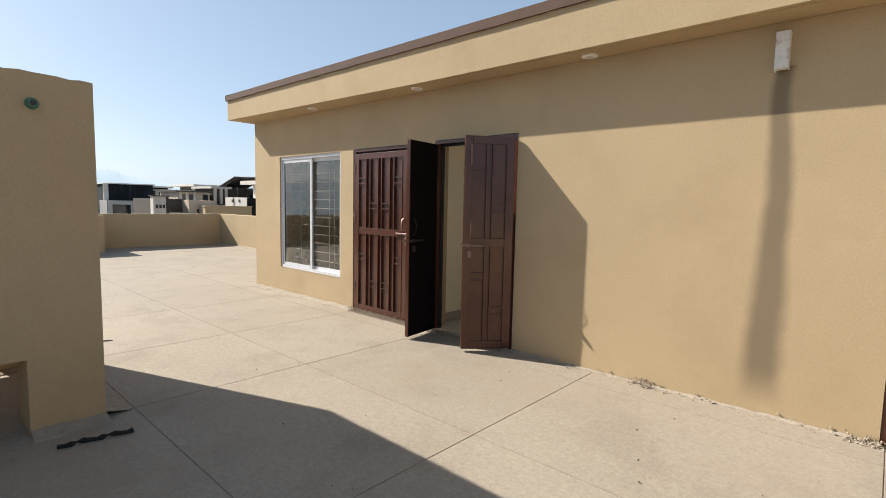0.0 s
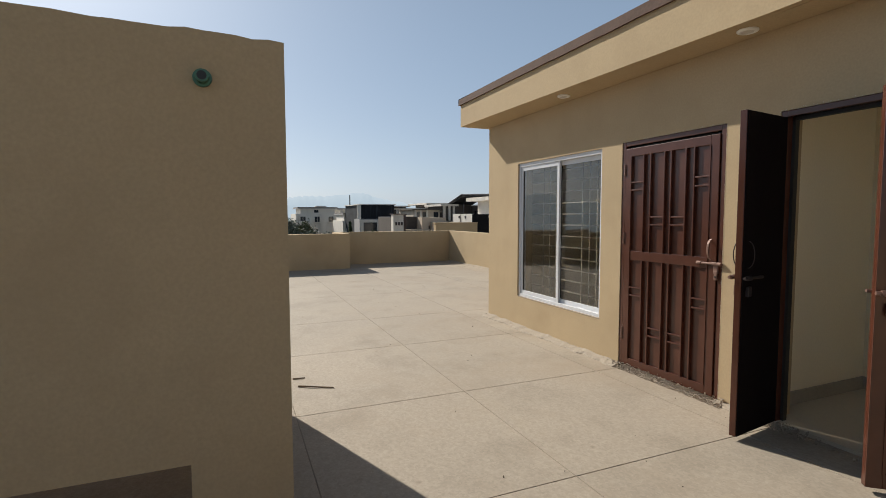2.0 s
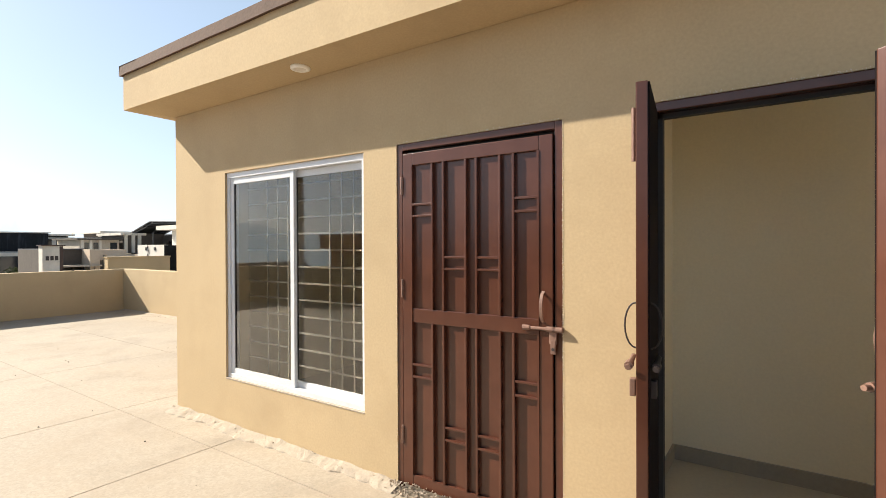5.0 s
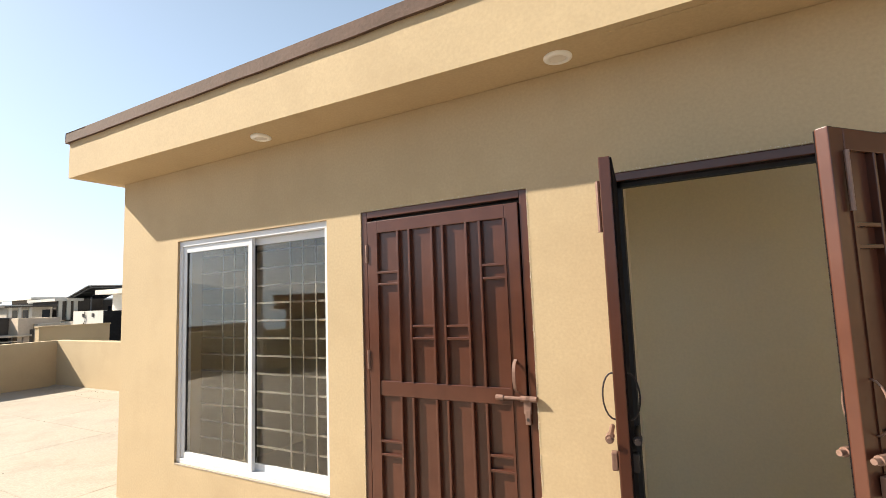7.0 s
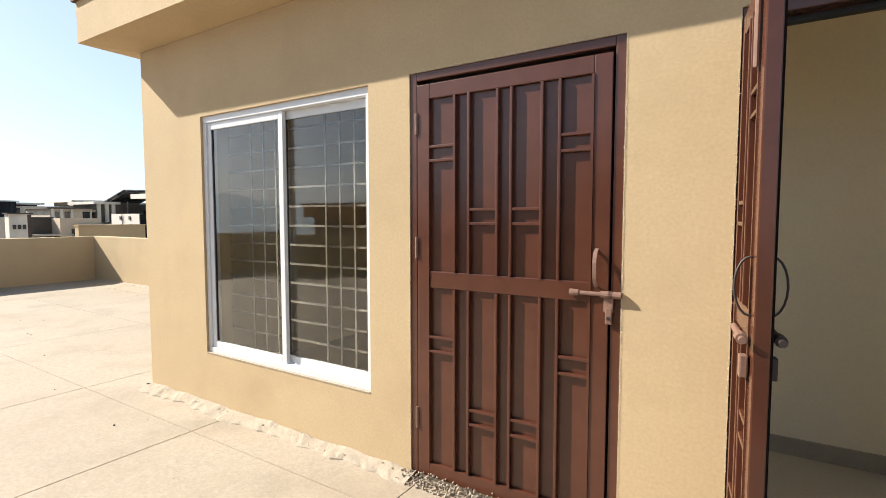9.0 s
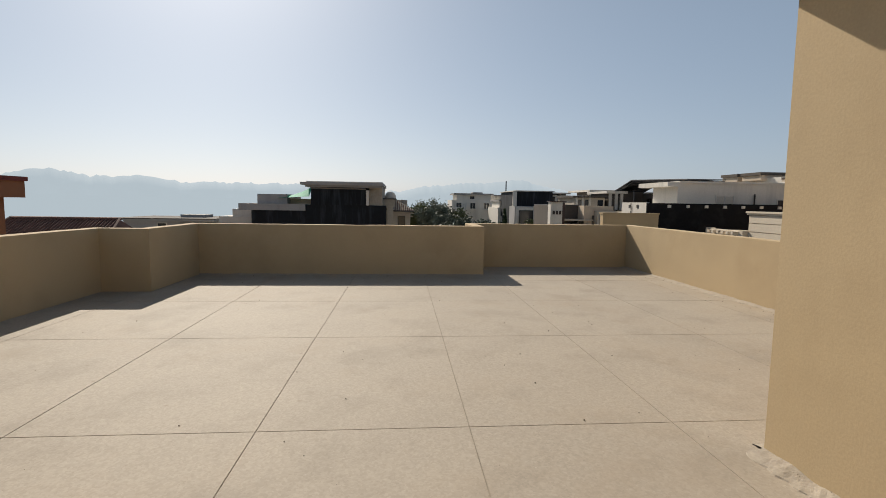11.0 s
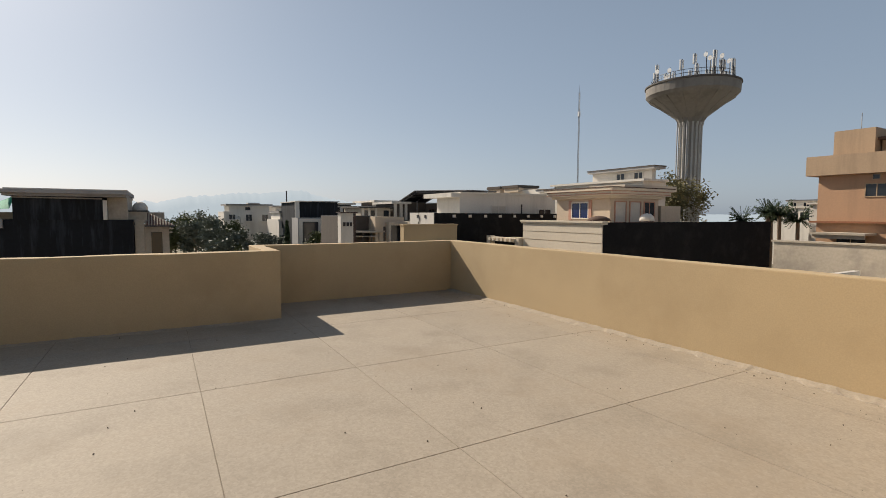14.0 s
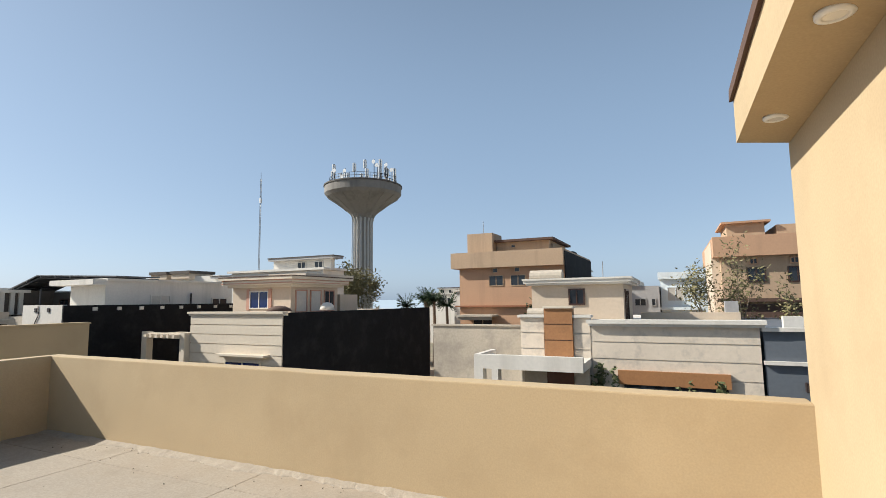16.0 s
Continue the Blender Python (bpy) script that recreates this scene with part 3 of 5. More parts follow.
def bolt_parts(leaf, x_lo, x_hi, z, y, local=True):
    """A slide bolt with knob, guides and a hanging hasp."""
    b = part("slide_bolt", tube([(x_lo, y, z), (x_hi, y, z)], 0.009, 10), LOCK, leaf, "worn painted slide bolt", local=local, smooth=False)
    part("bolt_knob", tube([(x_lo - 0.035, y, z), (x_lo + 0.005, y, z)], [0.015, 0.013], 10), LOCK, b, local=True)
    for x in (x_lo + 0.35 * (x_hi - x_lo) + 0.06, x_hi - 0.02):
        part("bolt_guide", tube([(x - 0.025, y, z), (x + 0.025, y, z)], 0.0145, 10), LOCK, b, local=True)
    xh = x_lo + 0.45 * (x_hi - x_lo) + 0.05
    part("hasp", boxes((xh - 0.022, y + 0.004, z - 0.075, xh + 0.018, y + 0.018, z - 0.005), (xh - 0.014, y + 0.001, z - 0.125, xh + 0.014, y + 0.012, z - 0.055), bevel=0.004), LOCK, b, local=True)
    part("keyhole", tube([(xh, y - 0.002, z - 0.1), (xh, y + 0.003, z - 0.1)], 0.008, 10), WIRE, b, local=True)


def arc_points(cx, y, z0, z1, depth, n=10):
    return [(cx, y - depth * math.sin(math.pi * i / n), z0 + (z1 - z0) * (0.5 - 0.5 * math.cos(math.pi * i / n))) for i in range(n + 1)]


def door_frame(owner, x0, x1, top):
    t = 0.042
    part("door_frame", boxes((x0, 0.006, 0.0, x0 + t, 0.11, top), (x1 - t, 0.006, 0.0, x1, 0.11, top), (x0 + t, 0.006, top - t, x1 - t, 0.11, top), bevel=0.004), BROWN, owner)
    # black colour on the stop paints the shade in the gap round the leaf
    part("frame_stop", boxes((x0 + t, 0.06, 0.0, x0 + t + 0.02, 0.10, top - t), (x1 - t - 0.02, 0.06, 0.0, x1 - t, 0.10, top - t), (x0 + t, 0.06, top - t - 0.02, x1 - t, 0.10, top - t)), SEAL_SHADE, owner, "frame stop coloured black for the gap's shade")


def hinge_parts(leaf, h):
    for z in (0.25, 1.15, h - 0.25):
        part("hinge", tube([(-0.004, -0.042, z), (-0.004, -0.042, z + 0.11)], 0.009, 8), LOCK, leaf, local=True)


def closed_door(name, x0, x1, label):
    d = thing(name, (x0, 0, 0.03), label, "door", kind="structure")
    door_frame(d, x0, x1, 2.125)
    w, h = x1 - x0 - 0.10, 2.03
    leaf = part("leaf", box(0.052, 0.040, 0.0, 0.052 + w - 0.004, 0.046, h), BROWN, d, local=True)
    body = thing("door_leaf", (0, 0, 0), "", "")
    body.parent = d
    body.matrix_basis = pose(0.05, 0.038, 0.0)
    leaf_parts(body, w, h, 4)
    hinge_parts(body, h)
    bolt_parts(body, w - 0.125, w + 0.05, 1.042, -0.052)
    strap = bmesh.new()
    rows = [[strap.verts.new((w - 0.052 + dx, y - dy, z)) for dx, dy in ((-0.008, 0), (0.008, 0), (0.008, 0.004), (-0.008, 0.004))]
            for _, y, z in [(0, -0.036, 1.068)] + arc_points(0, -0.04, 1.075, 1.225, 0.032) + [(0, -0.036, 1.232)]]
    for r0, r1 in zip(rows, rows[1:]):
        for k in range(4):
            strap.faces.new((r0[k], r0[(k + 1) % 4], r1[(k + 1) % 4], r1[k]))
    strap.faces.new(rows[0])
    strap.faces.new(rows[-1][::-1])
    part("handle", strap, LOCK, body, "bowed flat metal pull handle", local=True)
    return d


def double_door():
    x0, x1 = 4.115, 5.215
    d = thing("door_2", (x0, 0, 0.03), "brown steel double door standing open outwards", "door", kind="structure")
    door_frame(d, x0, x1, 2.135)
    w, h = 0.485, 2.06
    for at, turn, flip in (((0.045, -0.004, 0.0), -82, False), ((x1 - x0 - 0.035, -0.012, 0.0), 49.5, True)):
        leaf = thing("door_leaf", (0, 0, 0), "", "")
        leaf.parent = d
        if flip:
            # hinged at the far jamb: the leaf runs the other way
            leaf.matrix_basis = pose(*at, 0, 0, turn) @ pose(-w, 0, 0)
            leaf_parts(leaf, w, h, 2, mirrored=True)
            xt, xs = 0.0, 0.06
        else:
            leaf.matrix_basis = pose(*at, 0, 0, turn)
            leaf_parts(leaf, w, h, 2)
            xt, xs = w, w - 0.06
        for y in (-0.045, 0.006):
            s = -1 if y < 0 else 1
            part("handle", tube([(xs, y - s * 0.004, 1.08)] + [(px, y + s * abs(py - y), pz) for px, py, pz in arc_points(xs, y, 1.08, 1.25, 0.04)] + [(xs, y - s * 0.004, 1.25)], 0.0034, 8), WIRE if not flip else LOCK, leaf, "thin bowed pull handle", local=True, smooth=True)
            sgn = 1 if flip else -1
            # inner bolt of the left leaf coloured dark to match its shaded face
            metal = WIRE if s > 0 and not flip else LOCK
            b = part("slide_bolt", tube([(xt - sgn * 0.012, y + s * 0.022, 1.02), (xt + sgn * 0.20, y + s * 0.022, 1.02)], 0.010, 10), metal, leaf, "worn painted slide bolt", local=True)
            part("bolt_guide", tube([(xt + sgn * 0.012, y + s * 0.022, 1.02), (xt + sgn * 0.06, y + s * 0.022, 1.02)], 0.016, 10), metal, b, local=True)
            part("hasp", boxes((xs - 0.018, min(y, y + s * 0.022), 0.90, xs + 0.018, max(y, y + s * 0.022), 0.965), bevel=0.004), metal, b, local=True)
        part("tower_bolt", tube([(xs, -0.052, 1.78), (xs, -0.052, 1.98)], 0.008, 8), LOCK, leaf, local=True)


closed_door("door_1", 2.650, 3.722, "closed dark brown ribbed steel door with slide bolt")
double_door()
closed_door("door_3", 7.97, 9.02, "closed dark brown ribbed steel door at the far end")


# ---- eave lights, spout ----
def downlight(x, y):
    h = soffit(x, y) - 0.002
    d = thing("downlight", (x, y, h), "round white recessed downlight in the eave soffit", "downlight", "eave downlights")
    part("trim_ring", lathe([(0.040, h - 0.004), (0.041, h - 0.012), (0.052, h - 0.014), (0.066, h - 0.008), (0.067, h + 0.008)], x, y, 28), LAMP_WHITE, d, smooth=True)
    part("lens", lathe([(0.001, h - 0.008), (0.041, h - 0.008), (0.041, h - 0.003)], x, y, 28), LAMP_LENS, d, "frosted lens", smooth=False)


for x, y in ((1.94, -0.155), (3.97, -0.155), (5.96, -0.10), (-0.16, 2.56), (-0.16, 1.36)):
    downlight(x, y)


def spout():
    x, w, z = 7.305, 0.040, 2.372
    s = thing("drain_spout", (x, -0.04, z), "rust-stained white roof drain spout under the eave", "drain spout")
    part("channel", boxes((x - w, -0.07, z - 0.01, x - w + 0.007, -0.004, 2.615), (x + w - 0.007, -0.07, z, x + w, -0.004, 2.615), (x - w + 0.007, -0.07, z + 0.004, x + w - 0.007, -0.063, 2.615), bevel=0.002), PVC, s)
    part("lip", boxes((x - w + 0.004, -0.063, z + 0.002, x + w - 0.01, -0.02, z + 0.008)), PVC, s)


spout()

# ---- terrace floor, parapets ----
FX = [-8.42, -6.42, -4.487, -2.575, -0.42, 1.115, 2.722, 4.174, 6.085, 8.0, 10.2]
FY = [-6.70, -6.05, -4.49, -3.02, -1.683, -0.325, 1.20, 2.50, 3.03]


PT = 0.20


def parapet_run():
    """The parapet as one run of wall round the terrace: its inner line, set out by its thickness."""
    line = [(0.0, 3.03), (-8.38, 3.03), (-8.38, -0.49), (-7.11, -0.49), (-7.11, -5.97), (-5.27, -5.97), (-5.27, -6.70), (10.2, -6.70), (10.2, 3.12)]
    pts = [Vector(p) for p in line]
    outer = []
    for i, p in enumerate(pts):
        a = (p - pts[i - 1]).normalized() if i else None
        b = (pts[i + 1] - p).normalized() if i < len(pts) - 1 else None
        o = Vector((0, 0))
        if a:
            o += Vector((a.y, -a.x)) * PT
        if b and (a is None or abs(a.dot(b)) < 0.5):
            o += Vector((b.y, -b.x)) * PT
        outer.append(p + o)
    bm = bmesh.new()
    rows = [[bm.verts.new((q.x, q.y, z)) for q, z in ((p, -0.05), (p, 0.972), (o, 0.972), (o, -0.05))] for p, o in zip(pts, outer)]
    for r0, r1 in zip(rows, rows[1:]):
        for k in range(4):
            bm.faces.new((r0[k], r0[(k + 1) % 4], r1[(k + 1) % 4], r1[k]))
    bm.faces.new(rows[0][::-1])
    bm.faces.new(rows[-1])
    top = [e for e in bm.edges if all(v.co.z > 0.9 for v in e.verts)]
    bmesh.ops.bevel(bm, geom=top, offset=0.012, segments=2, affect='EDGES', profile=0.6)
    bmesh.ops.subdivide_edges(bm, edges=[e for e in bm.edges if e.calc_length() > 1 and abs(e.verts[0].co.z - e.verts[1].co.z) < .01], cuts=40)
    for v in bm.verts:
        if v.co.z > 0.9:
            v.co.z += 0.006 * noise.noise((v.co.x * 1.5, v.co.y * 1.5, 1)) + 0.003 * noise.noise((v.co.x * 9, v.co.y * 9, 3))
    return bm


single("parapet", parapet_run(), OCHRE, "ochre plastered parapet wall round the terrace", "parapet", kind="structure")

single("building_block", box(-8.6, -6.86, -7.0, 10.4, 3.2, -0.03), OCHRE, "ochre plastered storeys below the terrace", "building", kind="structure")
single("mortar_fillet", rough_strip((0.0, 0.0), (2.68, 0.0), (0, -1), 0.125, 0.035, 3), MORTAR, "rough pale mortar along the wall foot", "mortar", kind="stuff")
single("mortar_fillet", rough_strip((3.70, 0.0), (4.2, 0.0), (0, -1), 0.06, 0.03, 5), MORTAR, "rough pale mortar along the wall foot", "mortar", kind="stuff")
single("mortar_fillet", rough_strip((5.2, 0.0), (7.98, 0.0), (0, -1), 0.03, 0.018, 7), MORTAR, "rough pale mortar along the wall foot", "mortar", kind="stuff")
single("mortar_fillet", rough_strip((-8.4, 3.03), (0, 3.03), (0, -1), 0.13, 0.026, 9), MORTAR, "rough pale mortar along the parapet foot", "mortar", kind="stuff")
single("mortar_fillet", rough_strip((0.0, 0.0), (0.0, 3.03), (-1, 0), 0.10, 0.03, 11), MORTAR, "rough pale mortar along the side wall", "mortar", kind="stuff")
single("mortar_fillet", rough_strip((-7.11, -5.97), (-7.11, -0.49), (1, 0), 0.05, 0.02, 13), MORTAR, "rough mortar along the parapet foot", "mortar", kind="stuff")


def rubble():
    rnd = random.Random(21)
    bm = bmesh.new()
    for a, b, n, s in ((2.60, 3.80, 900, 0.013), (4.10, 4.40, 160, 0.013), (4.4, 5.2, 60, 0.014), (5.3, 7.9, 120, 0.012), (6.4, 6.6, 70, 0.014), (7.8, 8.0, 70, 0.014), (0.0, 2.6, 160, 0.007)):
        for _ in range(n):
            q = rnd.uniform(0, 1)
            add_chip(bm, Vector((rnd.uniform(a, b), -0.005 - 0.085 * q, 0.004 + 0.050 * (1 - q) * rnd.random())), s * rnd.uniform(.35, 1.1), rnd)
    return bm


def jamb_chips():
    """Broken plaster crumbs round the door frames."""
    rnd = random.Random(33)
    bm = bmesh.new()
    for a, b, z0, z1 in OPENINGS[1:]:
        for x, n in ((a - 0.002, 300), (b + 0.003, 560)):
            for _ in range(n):
                add_chip(bm, Vector((x + rnd.gauss(0, .002), -0.001, rnd.uniform(0.02, z1))), rnd.uniform(.0015, .0042), rnd)
        for _ in range(160):
            add_chip(bm, Vector((rnd.uniform(a, b), -0.001, z1 + 0.004 + rnd.gauss(0, .003))), rnd.uniform(.002, .005), rnd)
    return bm


single("plaster_chips", jamb_chips(), CHIPPED, "chipped plaster edge round the door frames", "plaster", kind="stuff")
single("rubble", rubble(), PALE_CHIP, "broken pale plaster rubble under the doors", "rubble", kind="stuff")


def litter():
    rnd = random.Random(8)
    bm = bmesh.new()
    for _ in range(260):
        x, y = rnd.uniform(-7.5, 8), rnd.uniform(-5.8, 2.9)
        if (x > -0.1 and y > -0.1) or (1.9 < x < 4.5 and y < -3.0):
            continue
        add_chip(bm, Vector((x, y, 0.004)), rnd.choice((0.004, 0.005, 0.007, 0.010)), rnd)
    for _ in range(70):
        add_chip(bm, Vector((rnd.uniform(-8, -.2), 3.0 - abs(rnd.gauss(0, .25)), 0.004)), rnd.choice((0.005, 0.007, 0.010)), rnd)
    return bm


single("litter", litter(), DEBRIS, "small dark crumbs and grit on the floor", "debris", kind="stuff")


# ---- water tank enclosure ----
def tank():
    x0, x1, y0, y1, top, gap, leg = 2.28, 4.21, -5.6, -3.19, 2.135, 0.465, 0.385
    t = thing("water_tank", (x0, y0, 0), "ochre plastered rooftop water tank on short piers", "water tank")
    bm = bmesh.new()
    # the body, its upper rim a little uneven
    add_box(bm, x0 + 0.26, y0, gap, x1, y1, top)
    add_box(bm, x0, y0, gap - 0.055, x0 + 0.26, y1, top)
    bmesh.ops.subdivide_edges(bm, edges=[e for e in bm.edges if e.verts[0].co.z > top - .01 and e.verts[1].co.z > top - .01], cuts=40, use_grid_fill=True)
    for v in bm.verts:
        if v.co.z > top - 0.01:
            v.co.z += 0.02 * (y1 - v.co.y) + 0.018 * noise.noise((v.co.x * 3, v.co.y * 3, 4)) + 0.008 * noise.noise((v.co.x * 14, v.co.y * 14, 1))
    part("tank_body", bm, OCHRE, t)
    for a, b in ((x0, y0), (x1 - leg, y0), (x0, y1 - leg), (x1 - leg, y1 - leg)):
        part("pier", box(a, b, 0, a + leg, b + leg, gap), OCHRE, t) if a > x0 + 1 else part("pier", boxes((a, b, 0, a + 0.26, b + leg, gap - 0.055), (a + 0.26, b, 0, a + leg, b + leg, gap)), OCHRE, t)
        m = bmesh.new()
        for p, q, o in (((a, b + leg), (a + leg, b + leg), (0, 1)), ((a + leg, b), (a + leg, b + leg), (1, 0))):
            s = rough_strip(p, q, o, 0.14, 0.035, a + b)
            me = bpy.data.meshes.new("tmp")
            s.to_mesh(me)
            s.free()
            m.from_mesh(me)
            bpy.data.meshes.remove(me)
        part("pier_footing", m, MORTAR, t, "rough spilled mortar footing")
    p = part("overflow_pipe", tube([(x1 - 0.02, -3.49, 1.965), (x1 + 0.05, -3.49, 1.965)], 0.024, 14), GREEN_PIPE, t, "green plastic overflow stub")
    part("pipe_mouth", tube([(x1 + 0.045, -3.49, 1.965), (x1 + 0.0515, -3.49, 1.965)], 0.017, 14), SEAL_SHADE, p)
    part("pipe_collar", tube([(x1 - 0.01, -3.49, 1.965), (x1 + 0.012, -3.49, 1.965)], 0.034, 14), GREEN_PIPE, p)


tank()


def rag():
    rnd = random.Random(3)
    pts = [(4.51 + 0.06 * i / 12 + 0.012 * math.sin(i * 1.3), -3.50 + 0.36 * i / 12, 0.014) for i in range(13)]
    return tube(pts, [0.004 + 0.013 * abs(math.sin(i * 1.9 + .6)) for i in range(13)], 7)


single("black_rag", rag(), BLACK_CLOTH, "twisted black rag lying on the terrace floor", "rag")


def twig(points, r):
    return single("twig", tube(points, [r * (1 - .12 * i) for i in range(len(points))], 6), BARK, "dry brown twig lying on the terrace floor", "twig", "fallen twigs")


twig([(2.08, -2.93, 0.007), (2.14, -2.84, 0.012), (2.17, -2.76, 0.007), (2.23, -2.66, 0.008)], 0.008)
twig([(1.86, -2.95, 0.006), (1.88, -2.90, 0.01), (1.87, -2.85, 0.006)], 0.007)

# ---- the town around ----
G = -7.0


def stand_back(h, k):
    """Sets a house k times farther off and larger, seen from the terrace corner."""
    eye = Vector((-0.77, -0.87, 1.65))
    h.location = eye + (ORIGIN[h.name] - eye) * k
    h.scale = (k, k, k)
single("ground", box(-3500, -3500, G - 1, 3500, 3500, G), GROUND, "dusty ground between the houses", "ground", kind="structure")
single("road", box(-120, 8.2, G, 60, 14.6, G + 0.03), ASPHALT, "asphalt street behind the terrace", "road", kind="structure")


def wall_window(owner, axis, c, u0, u1, z0, z1, pane=None, trim=None, mullion=True, depth=0.12):
    """A framed window on a house face. axis 'y': the face looks to -y at y=c; axis 'x': it looks to +x at x=c."""
    f = 0.07
    trim = trim or WHITEWASH

    def bx(a, b, za, zb, d0, d1):
        return (a, c - d1, za, b, c - d0, zb) if axis == 'y' else (c + d0, a, za, c + d1, b, zb)

    rows = [bx(u0, u1, z1 - f, z1, 0, 0.06), bx(u0, u1, z0, z0 + f, 0, 0.06), bx(u0, u0 + f, z0 + f, z1 - f, 0, 0.06), bx(u1 - f, u1, z0 + f, z1 - f, 0, 0.06)]
    if mullion:
        m = (u0 + u1) / 2
        rows.append(bx(m - 0.03, m + 0.03, z0 + f, z1 - f, 0, 0.05))
    w = part("window", boxes(*rows), trim, owner)
    part("pane", boxes(bx(u0 + f, u1 - f, z0 + f, z1 - f, 0.0, 0.02)), pane or DARKGLASS, w, "dark window pane")
    return w


def house(name, at, label, group="neighbouring houses"):
    return thing(name, at, label, "house", group)


def siding(owner, x0, x1, y, z_top, z_bot, step, mat):
    """Plastered bands with open grooves between, on a face to -y."""
    z = z_top
    while z > z_bot:
        part("siding_panel", box(x0, y - 0.05, max(z - step + 0.045, z_bot), x1, y, z), mat, owner)
        z -= step


def cream_house():
    h = house("cream_house", (-22, 19, G), "cream house with banded walls and a black bitumen side")
    x0, x1, y0, y1 = -25.9, -19.1, 19.0, 35.8
    part("wall", box(x0, y0 + 0.001, G, x1, y1, 1.0), CREAM, h)
    part("side_wall", box(x1, y0 + 0.02, G, x1 + 0.05, y1, 1.10), BLACKWALL, h, "black bitumen painted side wall")
    siding(h, x0, x1, y0, 0.95, -4.0, 0.52, CREAM_TRIM)
    part("coping", boxes((x0 - 0.1, y0 - 0.12, 0.96, x1 + 0.10, y0 + 0.25, 1.06), (x0 - 0.16, y0 - 0.18, 1.06, x1 + 0.12, y0 + 0.25, 1.17)), CREAM_TRIM, h)
    part("awning", boxes((-23.4, 18.5, -1.16, -19.9, 18.95, -1.06), (-23.2, 18.65, -1.24, -20.1, 18.95, -1.16)), CREAM_TRIM, h)
    wall_window(h, 'y', y0 - 0.05, -23.1, -20.5, -2.9, -1.45, BLUEGLASS, CREAM_TRIM)
    # upper room
    part("upper_wall", box(-27.1, 23.0, 1.0, -22.22, 27.7, 2.75), CREAM, h)
    part("cornice", boxes((-27.35, 22.75, 2.60, -21.95, 28.0, 2.78), (-27.6, 22.5, 2.78, -21.7, 28.3, 3.08), (-27.75, 22.35, 3.08, -21.55, 28.5, 3.24)), CREAM_TRIM, h)
    part("cornice_line", boxes((-27.62, 22.48, 2.84, -21.68, 28.32, 2.89), (-27.62, 22.48, 3.02, -21.68, 28.32, 3.06)), ROSE_TRIM, h, "dusty rose painted lines")
    part("roof_membrane", box(-27.78, 22.32, 3.24, -21.52, 28.53, 3.30), COPING, h, "dark brown roof edge line")
    part("stair_head", box(-26.5, 25.5, 3.2, -23.2, 31.0, 3.6), CREAM_TRIM, h)
    wall_window(h, 'y', 23.0, -25.6, -24.0, 1.25, 2.38, BLUEGLASS, WHITEWASH)
    for x in (-25.85, -24.0):
        part("window_surround", box(x, 22.94, 1.15, x + 0.25, 23.0, 2.5), ROSE_TRIM, h)
    for a, b, p in ((23.4, 24.5, PALEGLASS), (24.8, 25.9, PALEGLASS), (26.2, 27.3, DARKGLASS)):
        wall_window(h, 'x', -22.22, a, b, 1.0, 2.42, p, ROSE_TRIM, mullion=p is DARKGLASS)
    part("lean_to", box(-24, 28.0, 1.0, -22.2, 30.1, 2.15), CREAM, h)
    part("roof_dome", lathe([(0.7, 1.15), (0.6, 1.30), (0.35, 1.42), (0.02, 1.46)], -20.7, 20.4, 18), COPING, h, "small brown dome light", smooth=True)
    part("roof_dome", lathe([(0.45, 1.15), (0.40, 1.40), (0.22, 1.58), (0.02, 1.62)], -19.9, 23.6, 18), WHITEWASH, h, "small white dome light", smooth=True)
    # pergola
    p = part("pergola_frame", boxes((-29.6, 18.6, G, -29.15, 19.0, 0.02), (-26.3, 18.6, G, -25.92, 19.0, -0.02), (-29.15, 18.6, -0.34, -26.3, 18.9, -0.04)), CREAM_TRIM, h)
    for i in range(6):
        part("beam", box(-28.85 + i * 0.48, 18.2, -0.28, -28.65 + i * 0.48, 20.6, -0.10), CREAM_TRIM, p)
    # dark board paints the shade behind the pergola
    part("porch_shade", box(-29.1, 20.6, -4, -26.3, 20.7, -0.3), DARKSTONE, h, "dark board standing for the porch's shade")


cream_house()


